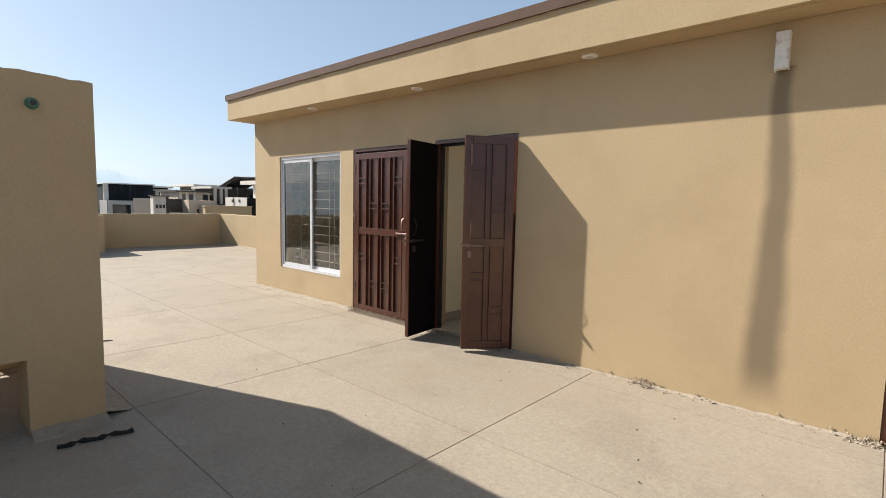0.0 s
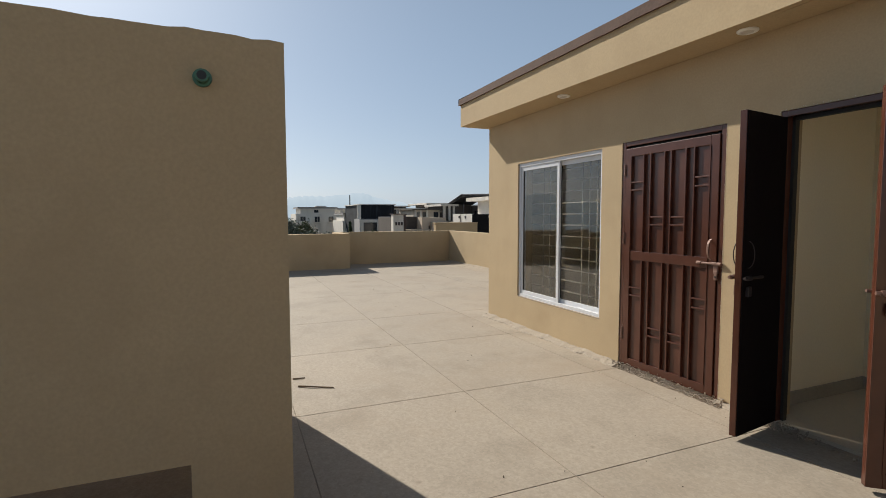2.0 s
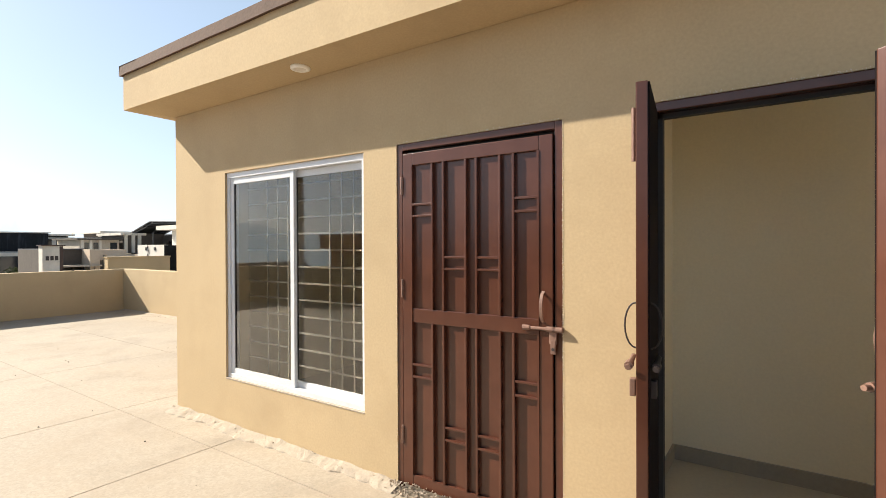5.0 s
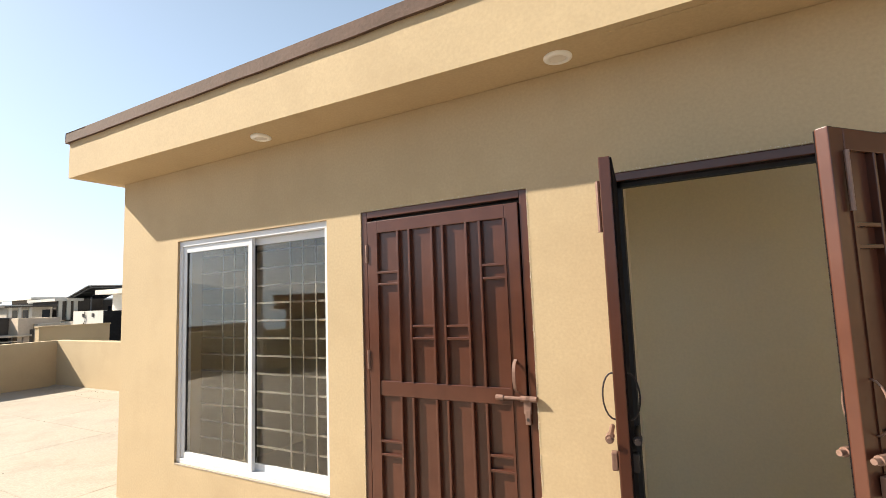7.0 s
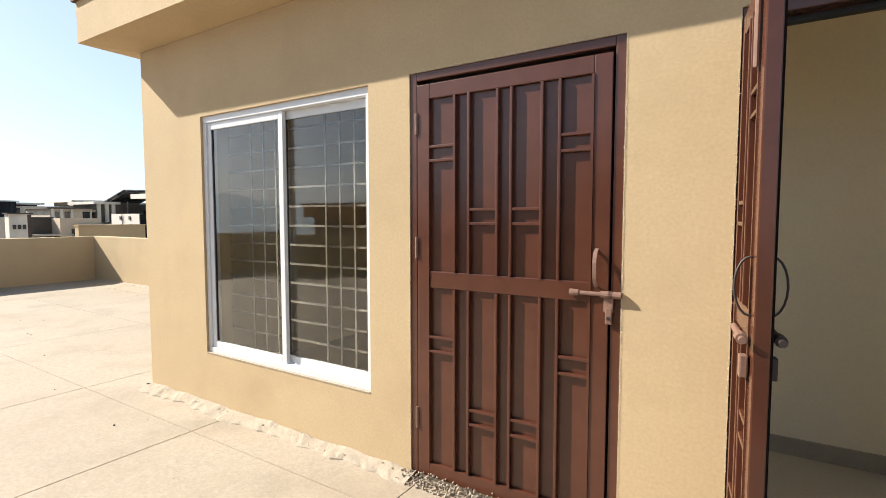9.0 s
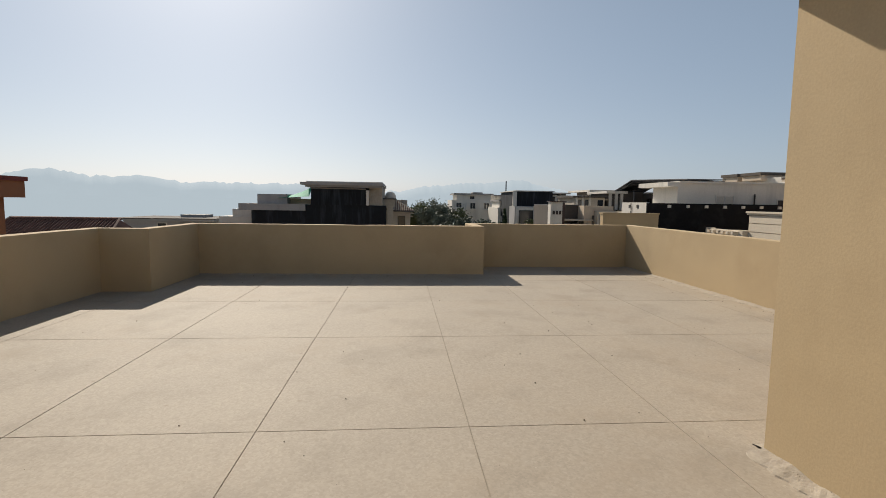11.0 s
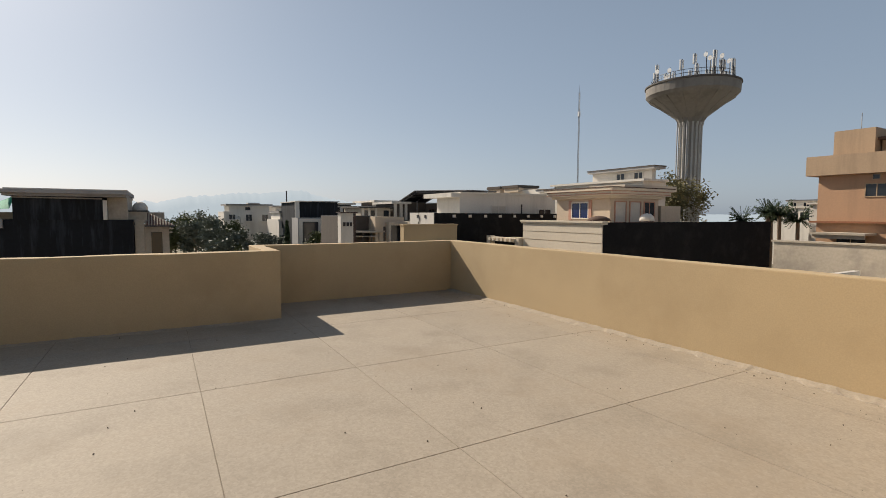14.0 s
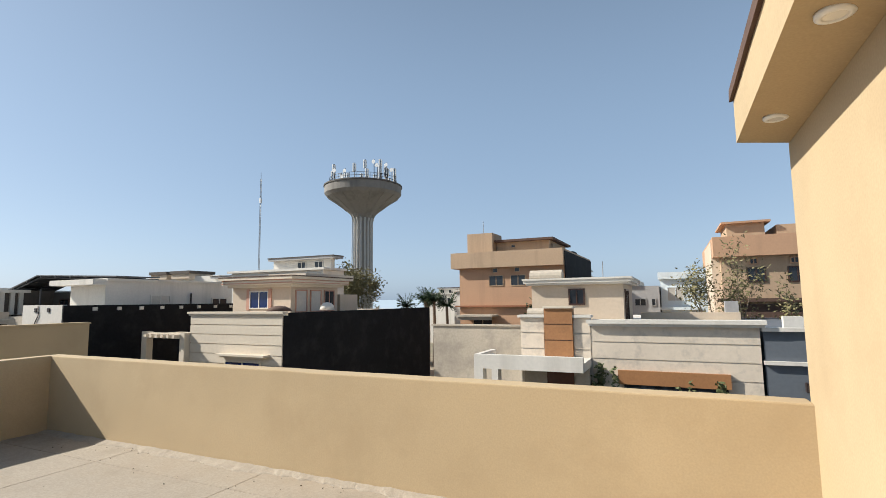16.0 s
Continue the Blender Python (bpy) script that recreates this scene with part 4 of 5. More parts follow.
def white_house():
    h = house("white_house", (-2, 19, G), "off-white house with peeling bands and an orange clad strip")
    part("wall", box(-6.5, 19.001, G, 1.8, 34, 0.55), WHITEWASH, h)
    siding(h, -3.7, 1.8, 19.0, 0.60, -2.6, 0.62, PEELING)
    siding(h, -6.5, -5.55, 19.0, 0.90, -0.9, 0.62, PEELING)
    siding(h, -4.35, -3.75, 19.0, 0.90, -0.9, 0.62, PEELING)
    part("parapet", box(-6.5, 19.0, 0.55, -3.75, 19.3, 0.92), WHITEWASH, h)
    part("coping", boxes((-3.8, 18.8, 0.60, 1.95, 19.4, 0.70), (-3.85, 18.72, 0.70, 2.0, 19.4, 0.84)), WHITEWASH, h)
    part("coping", box(-6.6, 18.85, 0.92, -3.7, 19.4, 1.02), WHITEWASH, h)
    c = part("clad_strip", box(-5.5, 18.82, -0.6, -4.4, 19.25, 1.28), WOODCLAD, h, "orange stone clad strip")
    for z in (0.65, 0.03):
        part("clad_joint", box(-5.51, 18.81, z, -4.39, 18.83, z + 0.025), BROWN_DARK, c)
    part("clad_cap", box(-5.55, 18.75, 1.28, -4.35, 19.3, 1.36), CREAM_TRIM, h)
    # set-back upper room
    part("upper_wall", box(-6.8, 22.0, 0.5, -2.75, 27.0, 2.3), CREAM, h)
    part("roof", boxes((-7.0, 21.75, 2.28, -2.5, 27.3, 2.37), (-7.1, 21.65, 2.37, -2.4, 27.4, 2.50), (-7.15, 21.6, 2.50, -2.35, 27.4, 2.58)), WHITEWASH, h)
    wall_window(h, 'y', 22.0, -5.1, -4.38, 1.36, 2.10, DARKGLASS, BROWN_DARK)
    wall_window(h, 'x', -2.75, 22.6, 24.2, 0.6, 2.05, DARKGLASS, BROWN_DARK)
    part("barrel_roof", tube([(-6.9, 22.3, 2.72), (-5.4, 22.3, 2.72)], 0.28, 14), GREYWALL, h, "grey rounded roof hood")
    part("barrel_roof", tube([(-6.4, 19.8, 1.05), (-5.7, 19.8, 1.05)], 0.22, 14), GREYWALL, h, "grey rounded roof hood")
    # entrance canopy
    part("canopy", boxes((-7.8, 17.0, -0.92, -3.75, 19.0, -0.62), (-7.8, 17.0, -0.62, -7.6, 19.0, -0.40), (-7.6, 17.0, -0.62, -3.75, 17.2, -0.40)), WHITEWASH, h)
    part("canopy_pier", boxes((-7.8, 17.0, G, -7.45, 17.4, -0.92), (-7.1, 17.0, G, -6.85, 17.4, -0.92)), WHITEWASH, h)
    part("porch_wall", box(-6.2, 18.3, G, -3.75, 18.5, -0.92), GREYWALL, h)
    part("door", box(-5.3, 18.22, -4, -4.3, 18.3, -0.95), BROWN, h, "dark brown entrance door")
    part("garage_lintel", box(-2.8, 18.8, -1.5, 0.85, 18.949, -1.0), WOODCLAD, h, "orange clad garage lintel")
    # no opening is cut: a dark panel paints the shade inside
    part("garage_opening", box(-2.6, 18.85, -5, 0.75, 18.946, -1.5), DARKSTONE, h, "dark panel standing for the garage's shade")
    part("roof_parapet", box(-2.2, 24, 0.5, 1.8, 24.2, 0.98), CREAM, h)
    part("antenna_post", tube([(-3.6, 22.3, 2.6), (-3.6, 22.3, 3.3)], 0.02, 6), STEEL, h)


white_house()


def slate_house():
    h = house("slate_house", (5, 19, G), "slate blue house wall with pale ledges")
    part("wall", box(1.9, 19.0, G, 9.0, 31, 0.50), SLATE, h)
    part("ledge", boxes((1.85, 18.85, 0.48, 9.1, 19.2, 0.60),), WHITEWASH, h)
    part("ledge", boxes((1.85, 18.85, -0.62, 9.1, 19.0, -0.50),), WHITEWASH, h)
    part("wall_lamp", boxes((2.95, 18.8, -1.45, 3.15, 19.0, -1.15), (2.99, 18.75, -1.4, 3.11, 18.8, -1.2)), WIRE, h, "small black wall lamp")
    part("cooling_unit", boxes((2.75, 20.5, 0.5, 3.35, 20.85, 0.92),), WHITEWASH, h, "white air conditioner unit")


slate_house()


def orange_house():
    h = house("orange_house", (-15, 45, G), "faded orange three-storey house with a black side wall")
    part("wall", box(-20.2, 45.0, G, -9.76, 61, 4.75), ORANGE, h)
    part("roof_parapet", box(-20.9, 44.4, 4.75, -9.74, 61, 6.3), ORANGE_PALE, h)
    part("side_wall", box(-9.74, 45.1, G, -9.66, 61, 6.1), BLACKWALL, h, "black bitumen painted side wall")
    part("tank_room", box(-19.7, 46, 6.3, -17.0, 49, 8.35), ORANGE_PALE, h)
    part("stair_room", box(-16.9, 47, 6.3, -11.5, 55, 7.4), ORANGE_PALE, h)
    part("roof", box(-17.2, 46.4, 7.4, -11.0, 55.5, 7.62), COPING, h)
    part("chimney", box(-9.6 - 2.5, 55, 6.1, -10.6, 57, 6.9), BLACKWALL, h)
    for a in (-17.1, -14.9):
        wall_window(h, 'y', 45.0, a, a + 1.5, 2.95, 4.0, DARKGLASS, ORANGE_PALE)
        wall_window(h, 'y', 45.0, a + 0.4, a + 0.95, 4.25, 4.72, DARKGLASS, ORANGE_PALE, mullion=False)
    wall_window(h, 'y', 47.0, -15.4, -14.9, 6.8, 7.15, DARKGLASS, ORANGE_PALE, mullion=False)
    wall_window(h, 'x', -11.5, 47.5, 48.3, 6.75, 7.2, DARKGLASS, ORANGE_PALE)
    part("ledge", box(-20.6, 44.6, 0.95, -11.3, 45.0, 1.10), TERRACOTTA, h)
    part("awning", boxes((-19.8, 43.0, 0.05, -16.2, 45.0, 0.22), (-19.7, 43.2, -0.25, -16.3, 43.4, 0.05)), GREYWALL, h)
    wall_window(h, 'y', 45.0, -18.8, -16.8, -1.6, -0.2, DARKGLASS, ORANGE_PALE)
    part("antenna_post", tube([(-18.0, 46.2, 8.3), (-18.0, 46.2, 9.6)], 0.03, 6), STEEL, h)


orange_house()


def orange_villa():
    h = house("orange_villa", (5, 33, G), "pale orange villa with stepped parapets behind a bare tree")
    part("wall", box(1.9, 33.0, G, 14, 44, 4.0), ORANGE_PALE, h)
    part("roof_parapet", box(1.5, 32.5, 4.0, 14, 44, 5.2), ORANGE, h)
    part("upper_wall", boxes((2.4, 34, 5.2, 4.4, 38, 6.1), (5.0, 34, 5.2, 6.5, 38, 5.9)), ORANGE_PALE, h)
    part("roof", boxes((2.1, 33.7, 6.1, 4.7, 38.3, 6.22),), ORANGE, h)
    part("ledge", box(1.6, 32.6, 1.35, 14, 33.0, 1.55), COPING, h)
    part("side_bay", box(1.45, 33.6, G, 1.9, 40, 5.0), CREAM, h)
    for a in (3.2, 5.2):
        wall_window(h, 'y', 33.0, a, a + 0.95, 2.45, 3.35, DARKGLASS, BROWN_DARK)
        wall_window(h, 'y', 33.0, a + 0.15, a + 0.6, 3.5, 3.9, DARKGLASS, ORANGE)
    # shade below the ledge, painted as a dark board on the wall
    part("porch_shade", box(2.4, 32.9, -1, 8, 32.98, 1.2), COPING, h)
    part("cabinet", boxes((1.4, 26.0, 0.3, 1.95, 26.5, 1.45)), GREYHOUSE, h)


orange_villa()


def blue_house():
    h = house("blue_white_house", (0, 48, G), "pale blue-white house with dark window openings")
    part("wall", box(-1.8, 48, G, 2.6, 58, 3.3), BLUEWHITE, h)
    part("roof", boxes((-2.0, 47.7, 3.3, 2.8, 58, 3.9),), BLUEWHITE, h)
    part("ledge", box(-1.9, 47.4, 0.55, 1.2, 48, 0.8), BLUEWHITE, h)
    wall_window(h, 'y', 48, -1.3, 0.1, 1.3, 2.6, PALEGLASS, BLUEWHITE)
    for a in (0.6, 1.2):
        wall_window(h, 'y', 48, a, a + 0.35, 1.8, 2.5, DARKGLASS, BLUEWHITE, mullion=False)
    k = house("grey_house", (-3, 48, G), "grey rendered house with small windows")
    part("wall", box(-8.5, 47, G, -1.9, 57, 2.7), GREYHOUSE, k)
    part("roof", box(-8.7, 46.8, 2.7, -3.6, 57, 3.25), GREYHOUSE, k)
    wall_window(k, 'y', 47, -4.0, -3.0, 0.9, 1.6, DARKGLASS, GREYHOUSE)
    wall_window(k, 'y', 47, -2.6, -2.2, 0.9, 1.6, DARKGLASS, GREYHOUSE, mullion=False)


blue_house()

boundary = thing("boundary_wall", (-11, 26, G), "weathered grey rendered boundary wall", "wall")
part("wall_panel", box(-13.9, 26, G, -6.4, 26.25, 0.15), GREYWALL, boundary)
part("coping", box(-14.0, 25.92, 0.15, -6.4, 26.33, 0.24), GREYWALL, boundary)


def lit_black_house():
    h = house("white_penthouse", (-33, 16, G), "white rooftop house with a long black side parapet")
    part("wall", box(-38, 13.0, G, -27.2, 26, 0.4), WHITEWASH, h)
    part("parapet_front", box(-30.6, 13.0, 0.4, -27.2, 13.2, 1.65), WHITEWASH, h, "off-white parapet with a hanging cable")
    part("side_wall", box(-27.2, 13.0, G, -27.1, 24.5, 1.62), BLACKWALL, h, "black bitumen painted parapet")
    for i in range(8):
        y = 14.3 + i * 1.2
        part("parapet_lamp", boxes((-27.1, y, 1.35, -27.02, y + 0.2, 1.52)), WHITEWASH, h, "small square white parapet lamp")
    cb = part("cable", tube([(-29.2 + 0.25 * math.sin(i * .7) * i / 8, 12.97, 1.62 - 0.13 * i) for i in range(9)], 0.02, 6), WIRE, h)
    for x in (-29.5, -28.4):
        part("vent_hole", box(x, 12.96, 1.3, x + 0.2, 13.0, 1.5), WIRE, h)
    part("penthouse_wall", box(-32.2, 16.0, 0.4, -29.0, 24.6, 2.95), WHITEWASH, h)
    part("fascia", boxes((-33.0, 15.3, 2.72, -28.95, 16.2, 3.02), (-32.2, 16.0, 2.95, -28.85, 24.6, 3.08)), WHITEWASH, h)
    wall_window(h, 'x', -29.0, 18.6, 19.9, 0.9, 2.2, PALEGLASS, WHITEWASH)
    wall_window(h, 'x', -29.0, 22.9, 24.2, 0.5, 2.0, DARKGLASS, WHITEWASH)
    stand_back(h, 1.16)
    part("downpipe", tube([(-28.93, 21.3, 0.5), (-28.93, 21.3, 2.3)], 0.05, 8), WIRE, h)


lit_black_house()


def steel_shed():
    h = thing("steel_canopy", (-38, 20, G), "dark steel rooftop canopy on posts", "canopy")
    bm = bmesh.new()
    for (x0, z0), (x1, z1) in (((-46, 2.7), (-42, 3.72)), ((-42, 3.72), (-33.0, 3.4))):
        v = [bm.verts.new(p) for p in ((x0, 19.0, z0), (x1, 19.0, z1), (x1, 22, z1), (x0, 22, z0), (x0, 19.0, z0 + .07), (x1, 19.0, z1 + .07), (x1, 22, z1 + .07), (x0, 22, z0 + .07))]
        for f in ((3, 2, 1, 0), (4, 5, 6, 7), (0, 1, 5, 4), (1, 2, 6, 5), (2, 3, 7, 6), (3, 0, 4, 7)):
            bm.faces.new([v[i] for i in f])
    part("sheet_roof", bm, STEEL_DARK, h)
    for i in range(7):
        x = -45 + i * 1.75
        z = 2.7 + (x + 46) / 4 * 1.02 if x < -42 else 3.72 - (x + 42) / 9 * 0.32
        part("rafter", tube([(x, 19.0, z - 0.06), (x, 22, z - 0.06)], 0.05, 6), STEEL_DARK, h)
    for y in (19.2, 20.6, 21.9):
        part("truss", add_tube(tube([(-46, y, 2.6), (-42, y, 3.6)], 0.05, 6), [(-42, y, 3.6), (-33.0, y, 3.3)], 0.05, 6), STEEL_DARK, h)
    for x in (-45.5, -42, -37, -33.3):
        part("post", tube([(x, 19.3, G + 7), (x, 19.3, 2.8)], 0.06, 8), STEEL_DARK, h)
    stand_back(h, 1.16)
    k = house("grey_penthouse", (-40, 22, G), "grey rooftop rooms under a steel canopy")
    # the canopy's shade is painted on as a dark wall
    part("wall", box(-46, 21, G, -33, 27, 2.6), UMBER, k, "wall under the canopy coloured dark for its shade")
    part("front_wall", box(-62, 17.5, G, -38.5, 27, 0.9), GREYWALL, k)
    part("white_ledge", box(-54, 19.5, 2.55, -46.2, 24, 2.8), WHITEWASH, k)
    for x in (-53, -51, -49, -47.2):
        part("column", box(x, 19.8, 0.9, x + 0.5, 20.3, 2.55), WHITEWASH, k)
    part("wall", box(-54, 21.5, 0.9, -46.2, 27, 2.6), GREYHOUSE, k)
    stand_back(k, 1.16)
    wall_window(k, 'y', 21, -42.8, -41.6, 1.0, 2.1, DARKGLASS, BROWN_DARK)


steel_shed()


def far_white_houses():
    rnd = random.Random(12)
    spec = [(-39.5, 34, -28.5, 37, 5.75, WHITEWASH), (-52, 38, -41, 50, 4.6, WHITEWASH), (-66, 46, -54, 58, 4.6, GREYHOUSE), (-84, 60, -70, 75, 4.9, WHITEWASH),
            (-30, 66, -22, 78, 4.2, WHITEWASH), (-38, 90, -29, 100, 6.4, WHITEWASH), (-48, 92, -41, 100, 4.2, WHITEWASH), (-26, 110, -18, 120, 8.0, WHITEWASH)]
    for x0, y0, x1, y1, top, m in spec:
        h = house("far_white_house", ((x0 + x1) / 2, y0, G), "distant pale flat-roofed house with dark windows", "distant pale houses")
        part("wall", box(x0, y0, G, x1, y1, top - 1.2), m, h)
        part("upper_wall", box(x0 + (x1 - x0) * .35, y0 + 1.5, top - 1.2, x1 - 0.3, y1 - 1, top - 0.2), m, h)
        part("roof", box(x0 + (x1 - x0) * .33, y0 + 1.0, top - 0.2, x1 + 0.3, y1 - .5, top), GREYHOUSE if m is WHITEWASH else WHITEWASH, h)
        part("roof_line", box(x0 + (x1 - x0) * .33 - .05, y0 + .95, top, x1 + 0.35, y1 - .45, top + .09), UMBER, h)
        part("ledge", box(x0 - .3, y0 - .3, top - 1.3, x1 + .3, y1, top - 1.1), WHITEWASH, h)
        for k in range(3):
            a = x0 + (x1 - x0) * (.12 + .3 * k)
            wall_window(h, 'y', y0, a, a + 1.5, top - 3.3, top - 2.0, DARKGLASS, WHITEWASH)
            if y0 + 3.0 + 3 * k < y1 - 1:
                wall_window(h, 'x', x1, y0 + 1.5 + 3 * k, y0 + 3.0 + 3 * k, top - 3.3, top - 2.0, DARKGLASS, WHITEWASH)
        wall_window(h, 'y', y0 + 1.5, x1 - 2.2, x1 - 1.2, top - 1.1, top - .35, DARKGLASS, WHITEWASH)
        wall_window(h, 'y', y0 + 1.5, x1 - 4.2, x1 - 3.2, top - 1.1, top - .35, DARKGLASS, WHITEWASH)


far_white_houses()


# ---- water tower, mast ----
def water_tower():
    cx, cy = -69, 100
    t = thing("water_tower", (cx, cy, G), "weathered concrete mushroom water tower with antennas", "water tower")
    part("shaft", lathe([(2.2, G), (2.2, 20.8), (2.5, 21.9), (3.1, 22.9)], cx, cy, 48), CONCRETE, t)
    part("bowl", lathe([(3.0, 22.7), (4.3, 23.9), (6.4, 25.5), (8.7, 27.0), (9.35, 27.7), (9.4, 29.6), (9.1, 29.95), (8.7, 30.0)], cx, cy, 48), CONCRETE, t)
    for k in range(16):
        a = 2 * math.pi * k / 16
        ca, sa = math.cos(a), math.sin(a)
        part("rib", tube([(cx + r * ca, cy + r * sa, z) for r, z in ((2.2, G), (2.2, 20.8), (2.5, 21.8))], 0.24, 5), CONCRETE_PALE, t)
        part("bowl_rib", tube([(cx + r * ca, cy + r * sa, z) for r, z in ((2.5, 21.8), (3.1, 22.95), (4.3, 23.9), (6.4, 25.5), (8.7, 27.0))], 0.1, 5), CONCRETE, t)
    bm = bmesh.new()
    for z in (30.8, 31.5):
        add_tube(bm, [(cx + 8.2 * math.cos(2 * math.pi * k / 32), cy + 8.2 * math.sin(2 * math.pi * k / 32), z) for k in range(33)], 0.05, 5)
    for k in range(32):
        a = 2 * math.pi * k / 32
        add_tube(bm, [(cx + 8.2 * math.cos(a), cy + 8.2 * math.sin(a), 29.9), (cx + 8.2 * math.cos(a), cy + 8.2 * math.sin(a), 31.5)], 0.04, 5)
    part("rim", lathe([(9.2, 29.4), (9.6, 29.5), (9.6, 29.8), (9.2, 29.95)], cx, cy, 48), CONCRETE_DARK, t)
    part("railing", bm, STEEL_DARK, t)
    rnd = random.Random(5)
    for k in range(34):
        a = rnd.uniform(0, 2 * math.pi)
        r = rnd.uniform(4.5, 8.0)
        x, y, zt = cx + r * math.cos(a), cy + r * math.sin(a), rnd.uniform(32.6, 35.6)
        m = part("antenna_mast", tube([(x, y, 29.9), (x, y, zt)], 0.09, 6), STEEL_DARK, t)
        if k % 3 < 2:
            part("panel_antenna", boxes((x - 0.3, y - 0.45, zt - 2.2, x - 0.05, y - 0.15, zt - 0.1), (x + 0.2, y - 0.3, zt - 2.0, x + 0.42, y, zt - 0.3)), ANTENNA, m)
        else:
            part("dish", tube([(x, y - 0.35, zt - 0.6), (x, y - 0.15, zt - 0.6)], [0.5, 0.2], 14), ANTENNA, m)
    part("ladder_pipe", tube([(cx - 1.6, cy - 2.3, G), (cx - 1.6, cy - 2.3, 22)], 0.12, 6), STEEL, t)
    part("ladder_pipe", tube([(cx + 0.9, cy - 2.5, G), (cx + 0.9, cy - 2.5, 22)], 0.12, 6), STEEL, t)


water_tower()


def lattice_mast():
    cx, cy = -77.5, 75
    t = thing("radio_mast", (cx, cy, G), "slender steel lattice radio mast", "mast")
    ps = [(cx + 0.15 * math.cos(a), cy + 0.15 * math.sin(a)) for a in (0.3, 2.4, 4.5)]
    for x, y in ps:
        part("leg", tube([(x, y, G), (x, y, 27.2)], 0.035, 5), STEEL, t)
    bm = bmesh.new()
    n = 44
    for i in range(n):
        z0, z1 = G + i * 34.2 / n, G + (i + 1) * 34.2 / n
        for k in range(3):
            a, b = ps[k], ps[(k + 1) % 3]
            add_tube(bm, [(*a, z0), (*b, z1)], 0.02, 4)
    part("lacing", bm, STEEL, t)
    part("whip", tube([(cx, cy, 27), (cx, cy, 28.6)], 0.03, 5), STEEL, t)
    part("aerial_box", box(cx - .2, cy - .2, 22.2, cx + .2, cy + .2, 23.2), ANTENNA, t)


lattice_mast()


# ---- west side ----
def terracotta_house():
    h = house("terracotta_house", (-8, -14, G), "terracotta house with a maroon roof edge")
    part("wall", box(-13.3, -24, G, 6, -14.0, 1.42), TERRACOTTA, h)
    part("fascia", box(-13.6, -24.6, 1.40, 6.6, -13.6, 1.90), TERRACOTTA, h)
    part("roof_edge", box(-13.66, -24.7, 1.90, 6.7, -13.54, 2.03), MAROON, h, "maroon roof edge")
    y = -14.0
    w = part("window", boxes((-12.62, y, 0.15, -11.25, y + 0.05, 0.22), (-12.62, y, 1.13, -11.25, y + 0.05, 1.2), (-12.62, y, 0.22, -12.55, y + 0.05, 1.13), (-11.32, y, 0.22, -11.25, y + 0.05, 1.13), (-12.0, y, 0.22, -11.94, y + 0.04, 1.13)), BROWN_DARK, h)
    part("pane", box(-12.55, y, 0.22, -11.32, y + 0.02, 1.13), DARKGLASS, w)
    part("downpipe", tube([(-8.7, y + 0.08, G), (-8.7, y + 0.08, 1.5)], 0.09, 10), TERRACOTTA, h)


terracotta_house()


def tile_roof(cx, cy, w, d, eave, ridge):
    h = house("tile_roofed_house", (cx, cy, G), "long low house with a brown hipped tile roof")
    part("wall", box(cx - d / 2 + .4, cy - w / 2 + .4, G, cx + d / 2 - .4, cy + w / 2 - .4, eave), CREAM, h)
    bm = bmesh.new()
    a = [bm.verts.new(p) for p in ((cx - d / 2, cy - w / 2, eave), (cx + d / 2, cy - w / 2, eave), (cx + d / 2, cy + w / 2, eave), (cx - d / 2, cy + w / 2, eave))]
    r = [bm.verts.new(p) for p in ((cx, cy - w / 2 + .5, ridge), (cx, cy + w / 2 - .6, ridge))]
    for f in ((a[0], a[1], r[0]), (a[2], a[3], r[1]), (a[1], a[2], r[1], r[0]), (a[3], a[0], r[0], r[1]), a[::-1]):
        bm.faces.new(f)
    roof = part("roof", bm, TILE_RED, h)
    n = 30
    for i in range(n):
        y = cy - w / 2 + .5 + (w - 1.1) * (i + .5) / n
        part("roll_tile", tube([(cx + d / 2 + .04, y, eave + .05), (cx, y, ridge + .05)], 0.07, 5), TILE_RED, roof)
    for p, q in (((cx, cy - w / 2 + .5, ridge + .06), (cx, cy + w / 2 - .6, ridge + .06)), ((cx, cy + w / 2 - .6, ridge + .06), (cx + d / 2, cy + w / 2, eave + .06)), ((cx, cy - w / 2 + .5, ridge + .06), (cx + d / 2, cy - w / 2, eave + .06))):
        part("ridge", tube([p, q], 0.11, 6), TILE_RED, roof)


tile_roof(-30.5, -23.2, 7.6, 6.0, -1.5, 0.04)


